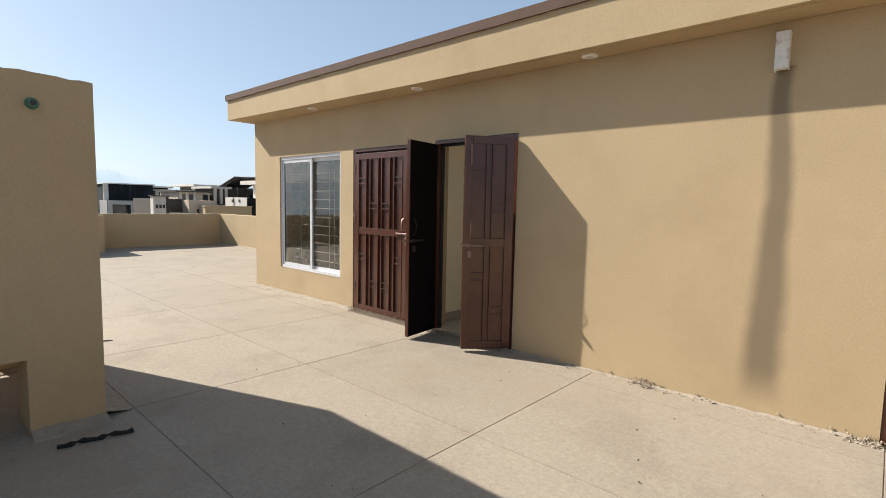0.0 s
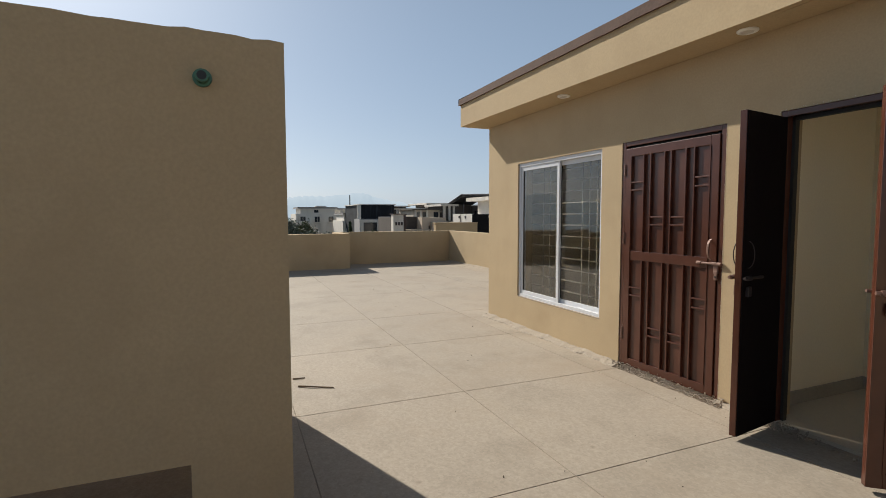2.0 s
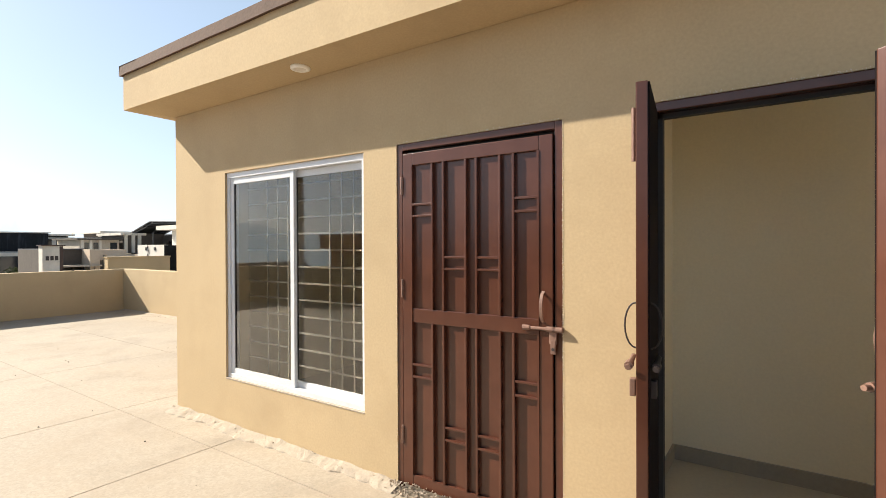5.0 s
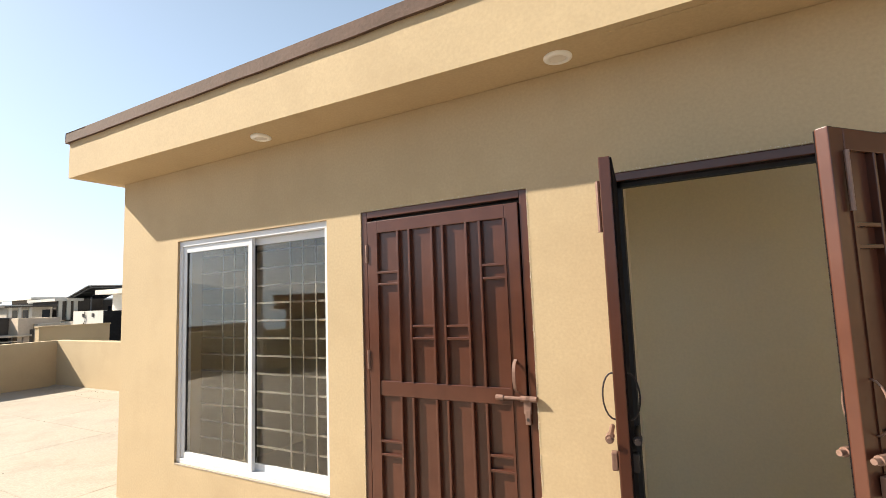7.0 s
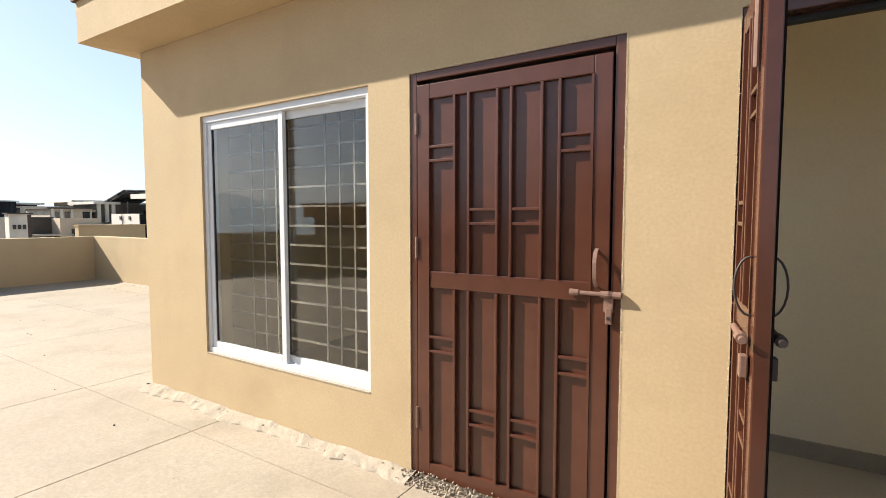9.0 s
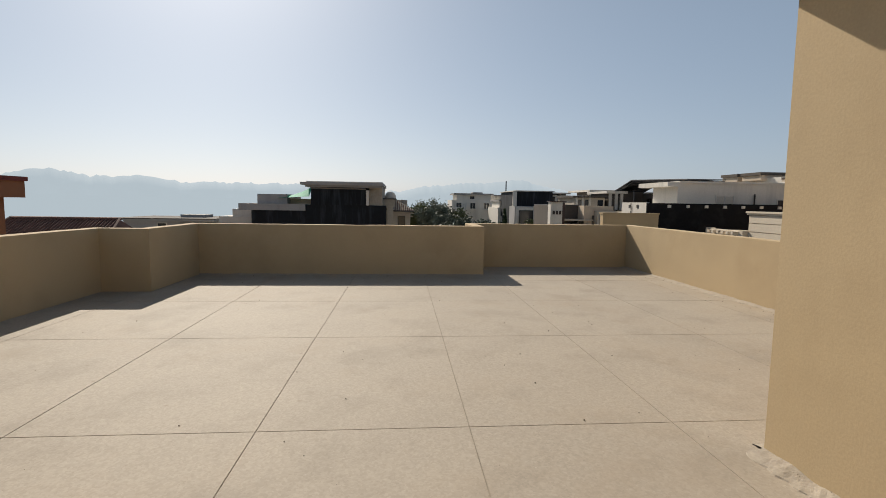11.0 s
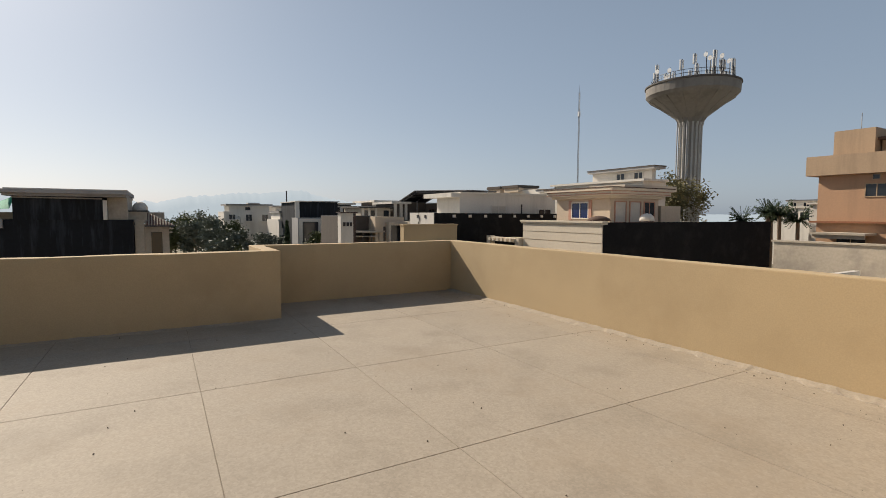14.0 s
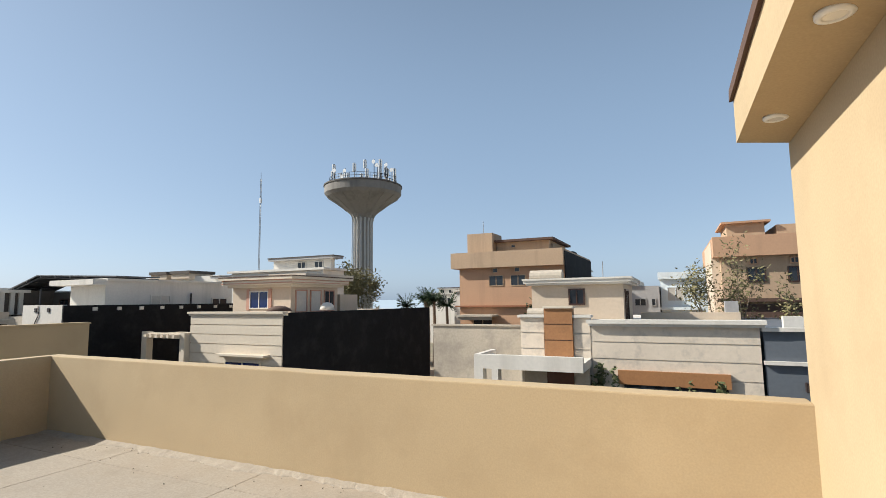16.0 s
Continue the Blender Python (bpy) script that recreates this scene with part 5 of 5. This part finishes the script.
def black_house():
    h = house("black_stone_house", (-34, -7, G), "dark stone faced house with flat roof slabs")
    X = -32.0
    part("wall", box(X - 9, -12.3, G, X, -3.24, 1.16), DARKSTONE, h)
    part("ledge", box(X - 9, -13.1, 0.75, X + 0.15, -8.7, 1.2), GREYHOUSE, h)
    part("tower_wall", box(X - 6, -8.3, 1.16, X + 0.1, -4.58, 2.36), DARKSTONE, h)
    # white strip paints the sunlit sliver at the tower wall's edge
    part("wall_edge", box(X - 0.1, -4.58, 1.16, X + 0.12, -4.4, 2.2), WHITEWASH, h)
    part("roof", boxes((X - 7, -8.6, 2.36, X + 0.5, -3.5, 2.5), (X - 7, -8.9, 2.5, X + 0.75, -3.42, 2.68)), GREYHOUSE, h)
    part("roof_edge", box(X - 7, -8.5, 2.68, X + 0.7, -3.44, 2.74), WHITEWASH, h)
    part("gutter", tube([(X + 0.2, -8.3, 2.3), (X + 0.2, -4.6, 2.27)], 0.04, 6), GREYHOUSE, h)
    part("side_room", box(X - 6, -4.4, 1.16, X - 0.3, -3.5, 2.4), GREYWALL, h)
    part("pale_wall", box(X - 5, -12.0, 1.2, X - 0.4, -10.0, 1.85), GREYHOUSE, h)
    part("pale_wall", box(X - 4, -10.0, 1.2, X - 1.4, -8.3, 1.55), CREAM, h)
    part("terrace_wall", box(X - 6, -4.3, 1.0, X - 1.2, -2.6, 1.6), GREYWALL, h)
    part("terrace_coping", box(X - 6, -4.3, 1.6, X - 1.1, -2.55, 1.68), STEEL_DARK, h)
    part("back_wall", box(X - 9, -3.7, 1.0, X - 3, -1.72, 1.58), GREYWALL, h)
    part("dome", lathe([(0.42, 1.58), (0.41, 1.9), (0.3, 2.1), (0.15, 2.2), (0.02, 2.22)], X - 3.5, -3.0, 20), WHITEWASH, h, "small white dome", smooth=True)
    part("flank_wall", box(X - 6, -3.24, G, X - 1.0, -1.52, 0.83), GREYWALL, h)
    part("flank_pier", box(X - 1.0, -3.2, G, X - 0.6, -2.75, 1.14), GREYWALL, h)
    part("flank_door", box(X - 1.0, -2.42, -4, X - 0.96, -1.88, 0.45), DARKGLASS, h, "dark doorway")
    part("flank_ledge", boxes((X - 1.0, -1.52, 0.62, X - 0.3, -1.3, 0.68), (X - 1.0, -1.52, 0.4, X - 0.4, -1.36, 0.46)), GREYWALL, h)
    # the little hipped roof with raised tile rows
    E, F, lo, x0, x1, y0, y1 = (X - 2.4, -2.72, 1.62), (X - 3.6, -2.72, 1.62), 0.83, X - 4.6, X - 0.7, -2.72, -1.27
    bm = bmesh.new()
    A, B, C, D, ev, fv = [bm.verts.new(p) for p in ((x1, y0, lo), (x1, y1, lo), (x0, y1, lo), (x0, y0, lo), E, F)]
    for f in ((A, B, ev), (B, C, fv, ev), (C, D, fv), (D, A, ev, fv), (D, C, B, A)):
        bm.faces.new(f)
    roof = part("hip_roof", bm, TILE_RED, h, "small hipped brown tile roof")
    for i in range(10):
        f = (i + .3) / 10
        y = y0 + (y1 - y0) * f
        part("roll_tile", tube([(x1 + .03, y, lo + .03), (E[0] + (x1 - E[0]) * f, y, E[2] + (lo - E[2]) * f + .04)], 0.035, 5), GREYWALL, roof)
    part("eave_board", box(x1 - .02, y0, lo - .08, x1 + .05, y1 + .05, lo), STEEL_DARK, h)
    bm = bmesh.new()
    for off in (0.0, 0.03):
        rows = []
        for j in range(11):
            f = j / 10
            top, low = 1.62 + 0.82 * f - 0.10 * math.sin(math.pi * f), 1.58 + 0.14 * f
            rows.append([bm.verts.new((X - 1.8 + 1.5 * k / 6 + off, -10.7 + 2.2 * f, top + (low - top) * k / 6 + 0.04 * math.sin(math.pi * k / 6) * math.sin(7 * f))) for k in range(7)])
        for r0, r1 in zip(rows, rows[1:]):
            for k in range(6):
                bm.faces.new((r0[k], r0[k + 1], r1[k + 1], r1[k]))
    c = single("shade_cloth", bm, GREEN_NET, "green shade cloth stretched over a roof terrace", "shade cloth", smooth=True)
    p = thing("cloth_post", (X - 0.6, -10.4, 1.0), "thin steel post holding a green shade cloth", "post")
    part("post_tube", tube([(X - 0.6, -10.4, 1.0), (X - 0.6, -10.4, 1.8)], 0.04, 6), STEEL, p)
    k2 = house("pale_annex", (-36, -14, G), "pale terraced house annex")
    part("wall", box(-42, -15.5, G, -35, -12.3, 0.2), WHITEWASH, k2)
    part("slant_parapet", box(-41, -14.6, 0.2, -35.2, -12.5, 0.75), WHITEWASH, k2)


black_house()


def west_row():
    # (x, y0, y1, top, material, label)
    rows = [(-45, -29, -19.5, -0.45, GREYHOUSE), (-82, 6.4, 13.6, 3.0, WHITEWASH), (-70, 12.0, 15.4, 1.9, WHITEWASH), (-92, 15, 24, 3.0, WHITEWASH), (-74, 17.4, 22.5, 2.6, WHITEWASH), (-66, 21.5, 27.5, 2.4, WHITEWASH)]
    for x, y0, y1, top, m in rows:
        h = house("west_house", (x, (y0 + y1) / 2, G), "distant pale flat-roofed house with dark windows", "distant pale houses")
        part("wall", box(x - 8, y0, G, x, y1, top - 1.1), m, h)
        part("upper_wall", box(x - 7, y0 + (y1 - y0) * .12, top - 1.1, x - .6, y1 - .4, top - 0.18), m, h)
        part("roof", box(x - 7.5, y0 + (y1 - y0) * .05, top - 0.18, x - .1, y1, top), m if top < 0 else GREYHOUSE, h)
        part("balcony", box(x, y0 + .4, top - 3.2, x + .9, y0 + 2.2, top - 2.3), m, h)
        part("roof_line", box(x - 7.5, y0 + (y1 - y0) * .05, top, x - .05, y1 + .03, top + .07), UMBER, h)
        # added white uprights stand for sunlit side faces
        part("pier", boxes((x, y0, G, x + .5, y0 + .35, top - 1.3), (x, y0 + 2.3, G, x + .7, y0 + 2.6, top - 1.8)), WHITEWASH, h)
        part("stair_room", box(x - 5, y0 + (y1 - y0) * .55, top + .07, x - 3, y0 + (y1 - y0) * .8, top + .35), m, h)
        n = max(2, int((y1 - y0) / 2.4))
        for k in range(n):
            a = y0 + (y1 - y0) * (k + .3) / n
            wall_window(h, 'x', x, a, a + 1.0, top - 2.6, top - 1.5, DARKGLASS, WHITEWASH)
            part("sill_ledge", box(x, a - .2, top - 2.75, x + .35, a + 1.2, top - 2.66), WHITEWASH, h)
            if k % 2:
                wall_window(h, 'x', x - .6, a, a + 0.9, top - 0.95, top - .35, DARKGLASS, WHITEWASH, mullion=False)
    k = house("slate_stone_house", (-62, 15, G), "dark slate faced house with a white garage surround")
    part("wall", box(-70, 12.5, G, -60, 17.2, 3.0), DARKSTONE, k)
    part("roof", box(-70, 12.3, 3.0, -59.8, 17.4, 3.12), WHITEWASH, k)
    part("white_edge", box(-60.1, 12.0, 0.9, -59.9, 12.5, 3.05), WHITEWASH, k)
    part("lower_wall", box(-60, 11.6, G, -57, 14.4, 1.1), GREYHOUSE, k)
    part("lower_wing", box(-60, 14.4, G, -57.4, 18.6, 1.0), SLATE, k)
    part("wing_coping", box(-60, 14.4, 1.0, -57.3, 18.7, 1.1), WHITEWASH, k)
    part("wing_slot", box(-57.4, 14.7, -0.1, -57.36, 17.0, 0.55), DARKGLASS, k)
    part("surround", boxes((-57, 11.7, -2, -56.9, 12.1, 1.0), (-57, 13.9, -2, -56.9, 14.3, 1.0), (-57, 12.1, 0.65, -56.9, 13.9, 1.0)), WHITEWASH, k)
    part("opening", box(-56.98, 12.1, -2, -56.94, 13.9, 0.65), DARKGLASS, k)
    p = house("pillar_house", (-30, 10, G), "dark shaded house front with a tall white pierced pillar")
    part("pillar", box(-30.6, 7.83, G, -30, 8.64, 1.58), WHITEWASH, p, "white pierced pillar")
    part("pillar_back", box(-30.9, 8.64, G, -30.1, 8.85, 1.56), BROWN_DARK, p)
    part("pillar_cap", box(-30.7, 7.75, 1.58, -29.9, 8.9, 1.64), BROWN_DARK, p)
    part("pierced_holes", boxes((-30, 7.98, 0.75, -29.97, 8.13, 1.0), (-30, 8.2, 0.75, -29.97, 8.35, 1.0), (-30, 8.42, 0.75, -29.97, 8.57, 1.0)), WIRE, p)
    # shaded roof room, its shade given by the dark wall colour
    part("wall", box(-38, 8.85, G, -31.6, 10.5, 1.35), UMBER, p, "wall coloured dark for its shade")
    part("gate_beam", boxes((-31.6, 8.85, 0.32, -30.2, 10.9, 0.42), (-31.6, 8.85, 0.05, -30.3, 10.6, 0.1)), GREYWALL, p)
    for y in (9.4, 10.0, 10.5):
        part("gate_post", box(-30.5, y, G, -30.4, y + .08, 0.32), UMBER, p)
    part("pale_wall", boxes((-33.0, 10.3, G, -30.4, 11.02, 1.36), (-33.0, 11.02, G, -30.5, 12.4, 1.34)), CREAM, p)
    part("porch_wall", boxes((-30.5, 11.04, G, -29.9, 11.2, 1.0), (-30.5, 12.1, G, -29.9, 12.4, 1.0), (-30.5, 11.2, 0.78, -29.9, 12.1, 1.0)), GREYWALL, p)
    part("porch_opening", box(-30.49, 11.2, -3, -30.45, 12.1, 0.78), DARKGLASS, p)
    part("door_slit", box(-30.4, 10.86, -3, -30.36, 11.0, 0.7), UMBER, p)
    part("roof_edge", box(-38, 8.85, 1.35, -31.5, 10.4, 1.42), STEEL_DARK, p)
    r = house("roof_rooms", (-52, 18, G), "low rooftop rooms under a dark slab with white piers")
    part("wall", box(-56, 15.0, G, -51, 20.6, 0.9), UMBER, r)
    part("room_wall", box(-56, 16.7, 0.9, -50.4, 20.1, 2.2), GREYWALL, r)
    part("roof_slab", box(-56, 16.4, 2.2, -50.0, 20.3, 2.34), UMBER, r)
    for y in (16.8, 17.5, 18.3):
        part("pier", box(-50.4, y, 1.0, -50.3, y + .22, 2.2), WHITEWASH, r)
    for y, w in ((17.1, .35), (17.85, .4), (19.3, .6)):
        part("opening", box(-50.4, y, 1.05, -50.36, y + w, 1.95), DARKGLASS, r)
    # dark colour stands for the shade below the canopy
    part("dark_wing", box(-55.5, 20.5, 0.9, -50.6, 24.6, 2.9), UMBER, r, "wall under the canopy coloured dark for its shade")
    for y in (20.6, 21.3, 21.9):
        part("pier", box(-50.6, y, 0.9, -50.4, y + .3, 2.7), WHITEWASH, r)
    part("white_slab", box(-56, 20.2, 2.7, -50.2, 22.6, 2.95), WHITEWASH, r)
    f = house("far_ledge_house", (-62, 24, G), "distant white house with a thin roof slab")
    part("wall", box(-68, 16.8, G, -61, 27, 2.6), WHITEWASH, f)
    part("roof_slab", box(-69, 16.6, 2.75, -60.6, 19.8, 2.95), WHITEWASH, f)
    part("roof_slab", box(-69, 22.3, 3.15, -60.6, 26.4, 3.38), WHITEWASH, f)
    part("stair_room", box(-67, 17.0, 2.6, -61.4, 19.4, 2.75), UMBER, f)
    part("stair_room", box(-67, 22.9, 2.6, -61.4, 25.8, 3.15), UMBER, f)
    for y in (17.2, 18.2, 19.2):
        part("opening", box(-61, y, 1.7, -60.96, y + .6, 2.4), DARKGLASS, f)
    w = house("capped_stair_house", (-63, 45, G), "distant white house with two dark-capped stair rooms")
    part("wall", box(-71, 46, G, -55, 54, 5.3), WHITEWASH, w)
    for x0, x1, z in ((-67.8, -64.2, 6.0), (-63.5, -59.6, 6.0)):
        part("stair_room", box(x0 + .15, 45.2, 5.0, x1 - .15, 49, z - .35), CREAM, w)
        part("dark_cap", box(x0, 45, z - .35, x1, 49.2, z + .05), UMBER, w)
    b = house("ochre_neighbour", (-17.15, 7, G), "ochre plastered neighbouring roof parapet")
    part("wall", box(-17.3, 6.06, G, -17, 8.42, 1.07), OCHRE, b)
    part("coping", box(-17.33, 6.03, 1.07, -16.97, 8.45, 1.12), OCHRE, b)


west_row()

am = thing("antenna_pole", (-70, 13.2, G), "thin dark antenna pole above the roofs", "antenna")
part("pole", tube([(-70, 13.2, G), (-70, 13.2, 4.7)], [0.16, 0.09], 6), STEEL_DARK, am)


# ---- trees ----
def add_leaf(bm, c, s, rnd):
    d = Vector((rnd.gauss(0, 1), rnd.gauss(0, 1), rnd.gauss(0, .7))).normalized()
    e = d.orthogonal().normalized() * s * 0.45
    d *= s
    v = [bm.verts.new(c + q) for q in (-d, e, d, -e)]
    bm.faces.new(v)


def tree(x, y, base, height, spread, leaves, size, mat, label, seed, bare=0.5, name="tree"):
    rnd = random.Random(seed)
    t = thing(name, (x, y, base), label, "tree", "trees")
    bm = bmesh.new()
    tips = []

    def limb(p, d, length, r, level):
        pts = [p]
        q = p.copy()
        dd = d.copy()
        for _ in range(4):
            dd = (dd + Vector((rnd.gauss(0, .16), rnd.gauss(0, .16), rnd.gauss(.04, .1)))).normalized()
            q = q + dd * length / 4
            pts.append(q.copy())
        add_tube(bm, pts, [r * (1 - .14 * i) for i in range(5)], 5)
        if level >= 3:
            tips.extend(pts[1:])
            return
        for _ in range(rnd.randint(2, 4)):
            nd = (dd + Vector((rnd.gauss(0, .65), rnd.gauss(0, .65), rnd.uniform(-.1, .5)))).normalized()
            limb(pts[rnd.randint(2, 4)], nd, length * rnd.uniform(.6, .8), r * .5, level + 1)

    limb(Vector((x, y, base - 0.1)), Vector((rnd.gauss(0, .06), rnd.gauss(0, .06), 1)), height * .40, height * .022, 0)
    top = max(p.z for p in tips)
    # keep the crown inside the tree's height and spread
    sz = height / max(top - base, .1)
    wide = max(math.hypot(p.x - x, p.y - y) for p in tips)
    sw = spread / max(wide, .1)

    def fit_in(p):
        return Vector((x + (p.x - x) * sw, y + (p.y - y) * sw, base + (p.z - base) * sz))

    for v in bm.verts:
        v.co = fit_in(v.co)
    part("trunk", bm, BARK, t)
    cb = bmesh.new()
    tips = [fit_in(p) for p in tips]
    for _ in range(leaves):
        c = rnd.choice(tips)
        add_leaf(cb, c + Vector((rnd.gauss(0, 1), rnd.gauss(0, 1), rnd.gauss(0, .8))) * spread * .14 * bare, size * rnd.uniform(.6, 1.3), rnd)
    part("crown", cb, mat, t)


tree(1.9, 27.5, G, 11.6, 2.6, 2600, 0.10, LEAF_DRY, "sparse half-bare tree with dry olive leaves", 3, .8)
tree(4.2, 27.8, G, 9.6, 2.0, 1800, 0.10, LEAF_DRY, "sparse half-bare tree with dry olive leaves", 14, .8)
tree(-41.8, 60, G, 14.0, 4.6, 5200, 0.22, LEAF_DRY, "broad dry-leaved tree before the water tower", 5, 1.0)
tree(-38.5, 58, G, 10.5, 2.6, 2200, 0.18, LEAF_PALE, "pale blossoming roadside tree", 6, 1.0)
tree(-25.5, 60, G, 9.4, 2.6, 1800, 0.2, LEAF, "small green roadside tree", 7, 1.0)
tree(-22.0, 70, G, 9.0, 2.6, 1500, 0.2, LEAF, "small green roadside tree", 9, 1.0)
tree(-9.0, 36, G, 8.8, 1.8, 1200, 0.16, LEAF_DARK, "dark shrubby tree between houses", 10, 1.0)
# two in three of these trees carry the haze-paled leaf colour
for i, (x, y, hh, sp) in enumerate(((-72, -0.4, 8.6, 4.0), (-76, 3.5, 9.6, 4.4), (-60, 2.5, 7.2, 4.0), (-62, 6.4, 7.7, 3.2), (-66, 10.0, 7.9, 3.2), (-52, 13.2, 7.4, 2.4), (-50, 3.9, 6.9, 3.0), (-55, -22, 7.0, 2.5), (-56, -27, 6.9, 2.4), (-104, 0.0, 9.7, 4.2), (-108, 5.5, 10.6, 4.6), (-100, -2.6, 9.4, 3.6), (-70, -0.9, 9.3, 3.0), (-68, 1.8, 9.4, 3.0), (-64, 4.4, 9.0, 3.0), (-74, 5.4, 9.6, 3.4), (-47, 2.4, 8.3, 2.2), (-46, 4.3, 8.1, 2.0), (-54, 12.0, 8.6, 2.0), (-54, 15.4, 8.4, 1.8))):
    tree(x, y, G, hh - (2.2 if y > 1 and x > -80 else 1.7), sp * (0.8 if y > 1 else 1.0), 5200, 0.2, LEAF_HAZED if i % 3 else LEAF, "green tree among the houses", 30 + i, 1.0)
for i, (x, y) in enumerate(((-3.45, 18.0), (-2.9, 17.8), (-0.4, 17.9), (0.6, 18.0))):
    tree(x, y, G, 6.1 if i < 2 else 5.75, 0.7, 900, 0.11, LEAF, "thin green garden shrub by the house front", 60 + i, .8, name="garden_shrub")
cy = thing("cypress", (-58, 10.6, G), "narrow dark cypress tree", "tree", "trees")
rc = random.Random(2)
part("trunk", tube([(-58, 10.6, G), (-58, 10.6, 0.2)], [0.15, 0.05], 6), BARK, cy)
cb = bmesh.new()
for _ in range(900):
    hh = rc.random()
    a, r = rc.uniform(0, 6.28), (0.65 * (1 - hh) + .08) * math.sqrt(rc.random())
    add_leaf(cb, Vector((-58 + r * math.cos(a), 10.6 + r * math.sin(a), G + 1.5 + 6.2 * hh)), .2, rc)
part("crown", cb, LEAF_DARK, cy)


def palm(x, y, height, seed):
    rnd = random.Random(seed)
    t = thing("palm_tree", (x, y, G), "date palm with drooping feathered fronds", "palm", "palms")
    part("trunk", tube([(x, y, G), (x + .1, y, G + height * .5), (x, y, G + height)], [0.28, 0.22, 0.2], 8), BARK, t)
    for k in range(52):
        a, up = rnd.uniform(0, 6.28), rnd.uniform(.3, 2.3)
        bm = bmesh.new()
        d = Vector((math.cos(a), math.sin(a), 0))
        n = 12
        for i in range(n):
            f = i / n
            c = Vector((x, y, G + height)) + d * 1.35 * f + Vector((0, 0, 0.9 * up * f - 1.3 * f * f * (1.15 - up * .5)))
            side = d.cross(Vector((0, 0, 1)))
            ln = .34 * (1 - .6 * f)
            for s in (-1, 1):
                tip = c + side * s * ln + d * .22 + Vector((0, 0, rnd.uniform(-.2, .1)))
                v = [bm.verts.new(q) for q in (c, c + d * .17, tip)]
                bm.faces.new(v)
            if i:
                add_tube(bm, [prev, c], .025, 4)
            prev = c
        part("frond", bm, LEAF_DARK, t)


for i, (x, y, hh) in enumerate(((-34.6, 60, 7.9), (-32.2, 61, 8.7), (-30.4, 60, 8.6), (-33.3, 64, 8.1), (-29.4, 62, 7.9))):
    palm(x, y, hh, i)


# ---- hills ----
def hills(name, dist, a0, a1, low, high, seed, mat):
    bm = bmesh.new()
    n = 420
    rows = []
    for i in range(n + 1):
        a = radians(a0 + (a1 - a0) * i / n)
        z = low + (high - low) * max(0.0, .5 + .55 * noise.noise((i * .02 + seed, seed, 0)) + .20 * noise.noise((i * .07 + seed, 1, seed)) + .10 * noise.noise((i * .6, 3, seed)) + .05 * noise.noise((i * 1.7, 5, seed)))
        fade = min(1, i / 40, (n - i) / 40)
        z = -20 + (z + 20) * fade
        x, y = -math.sin(a), math.cos(a)
        rows.append([bm.verts.new((x * dist, y * dist, G - 3)), bm.verts.new((x * (dist + 60), y * (dist + 60), z * .55)), bm.verts.new((x * (dist + 200), y * (dist + 200), z))])
    for r0, r1 in zip(rows, rows[1:]):
        for k in range(2):
            bm.faces.new((r0[k], r0[k + 1], r1[k + 1], r1[k]))
    single(name, bm, mat, "line of distant hills glowing in haze colour", "hills", kind="structure", smooth=True)


def haze_band():
    """Glowing haze-coloured band, added before the hills to hide the far ground."""
    bm = bmesh.new()
    rows = []
    for i in range(521):
        a = radians(-60 + 260 * i / 520)
        z = 2.0 + 0.3 * noise.noise((i * .09, 2, 4)) + 0.5 * noise.noise((i * .5, 7, 1))
        x, y = -math.sin(a), math.cos(a)
        rows.append([bm.verts.new((x * 165, y * 165, G - 1)), bm.verts.new((x * 172, y * 172, z))])
    for r0, r1 in zip(rows, rows[1:]):
        bm.faces.new((r0[0], r0[1], r1[1], r1[0]))
    single("backdrop_haze", bm, HILL_HAZE, "glowing haze-coloured band hiding the far ground", "woods", kind="structure")


haze_band()
hills("backdrop_hills_far", 3000, 62, 175, 40, 165, 7.3, HILL_HAZE)


# ---- terrace panels, last ----
floor = single("floor", box(FX[0] - 0.1, FY[0] - 0.1, -0.03, FX[-1] + 0.1, FY[-1] + 0.1, -0.004), SUBFLOOR, "pale terrazzo terrace floor cast in jointed panels", "floor", kind="structure")
for x0, x1 in zip(FX, FX[1:]):
    for y0, y1 in zip(FY, FY[1:]):
        part("floor_panel", box(x0 + 0.003, y0 + 0.003, -0.02, x1 - 0.003, y1 - 0.003, 0.0, bevel=0.002), TERRAZZO, floor)
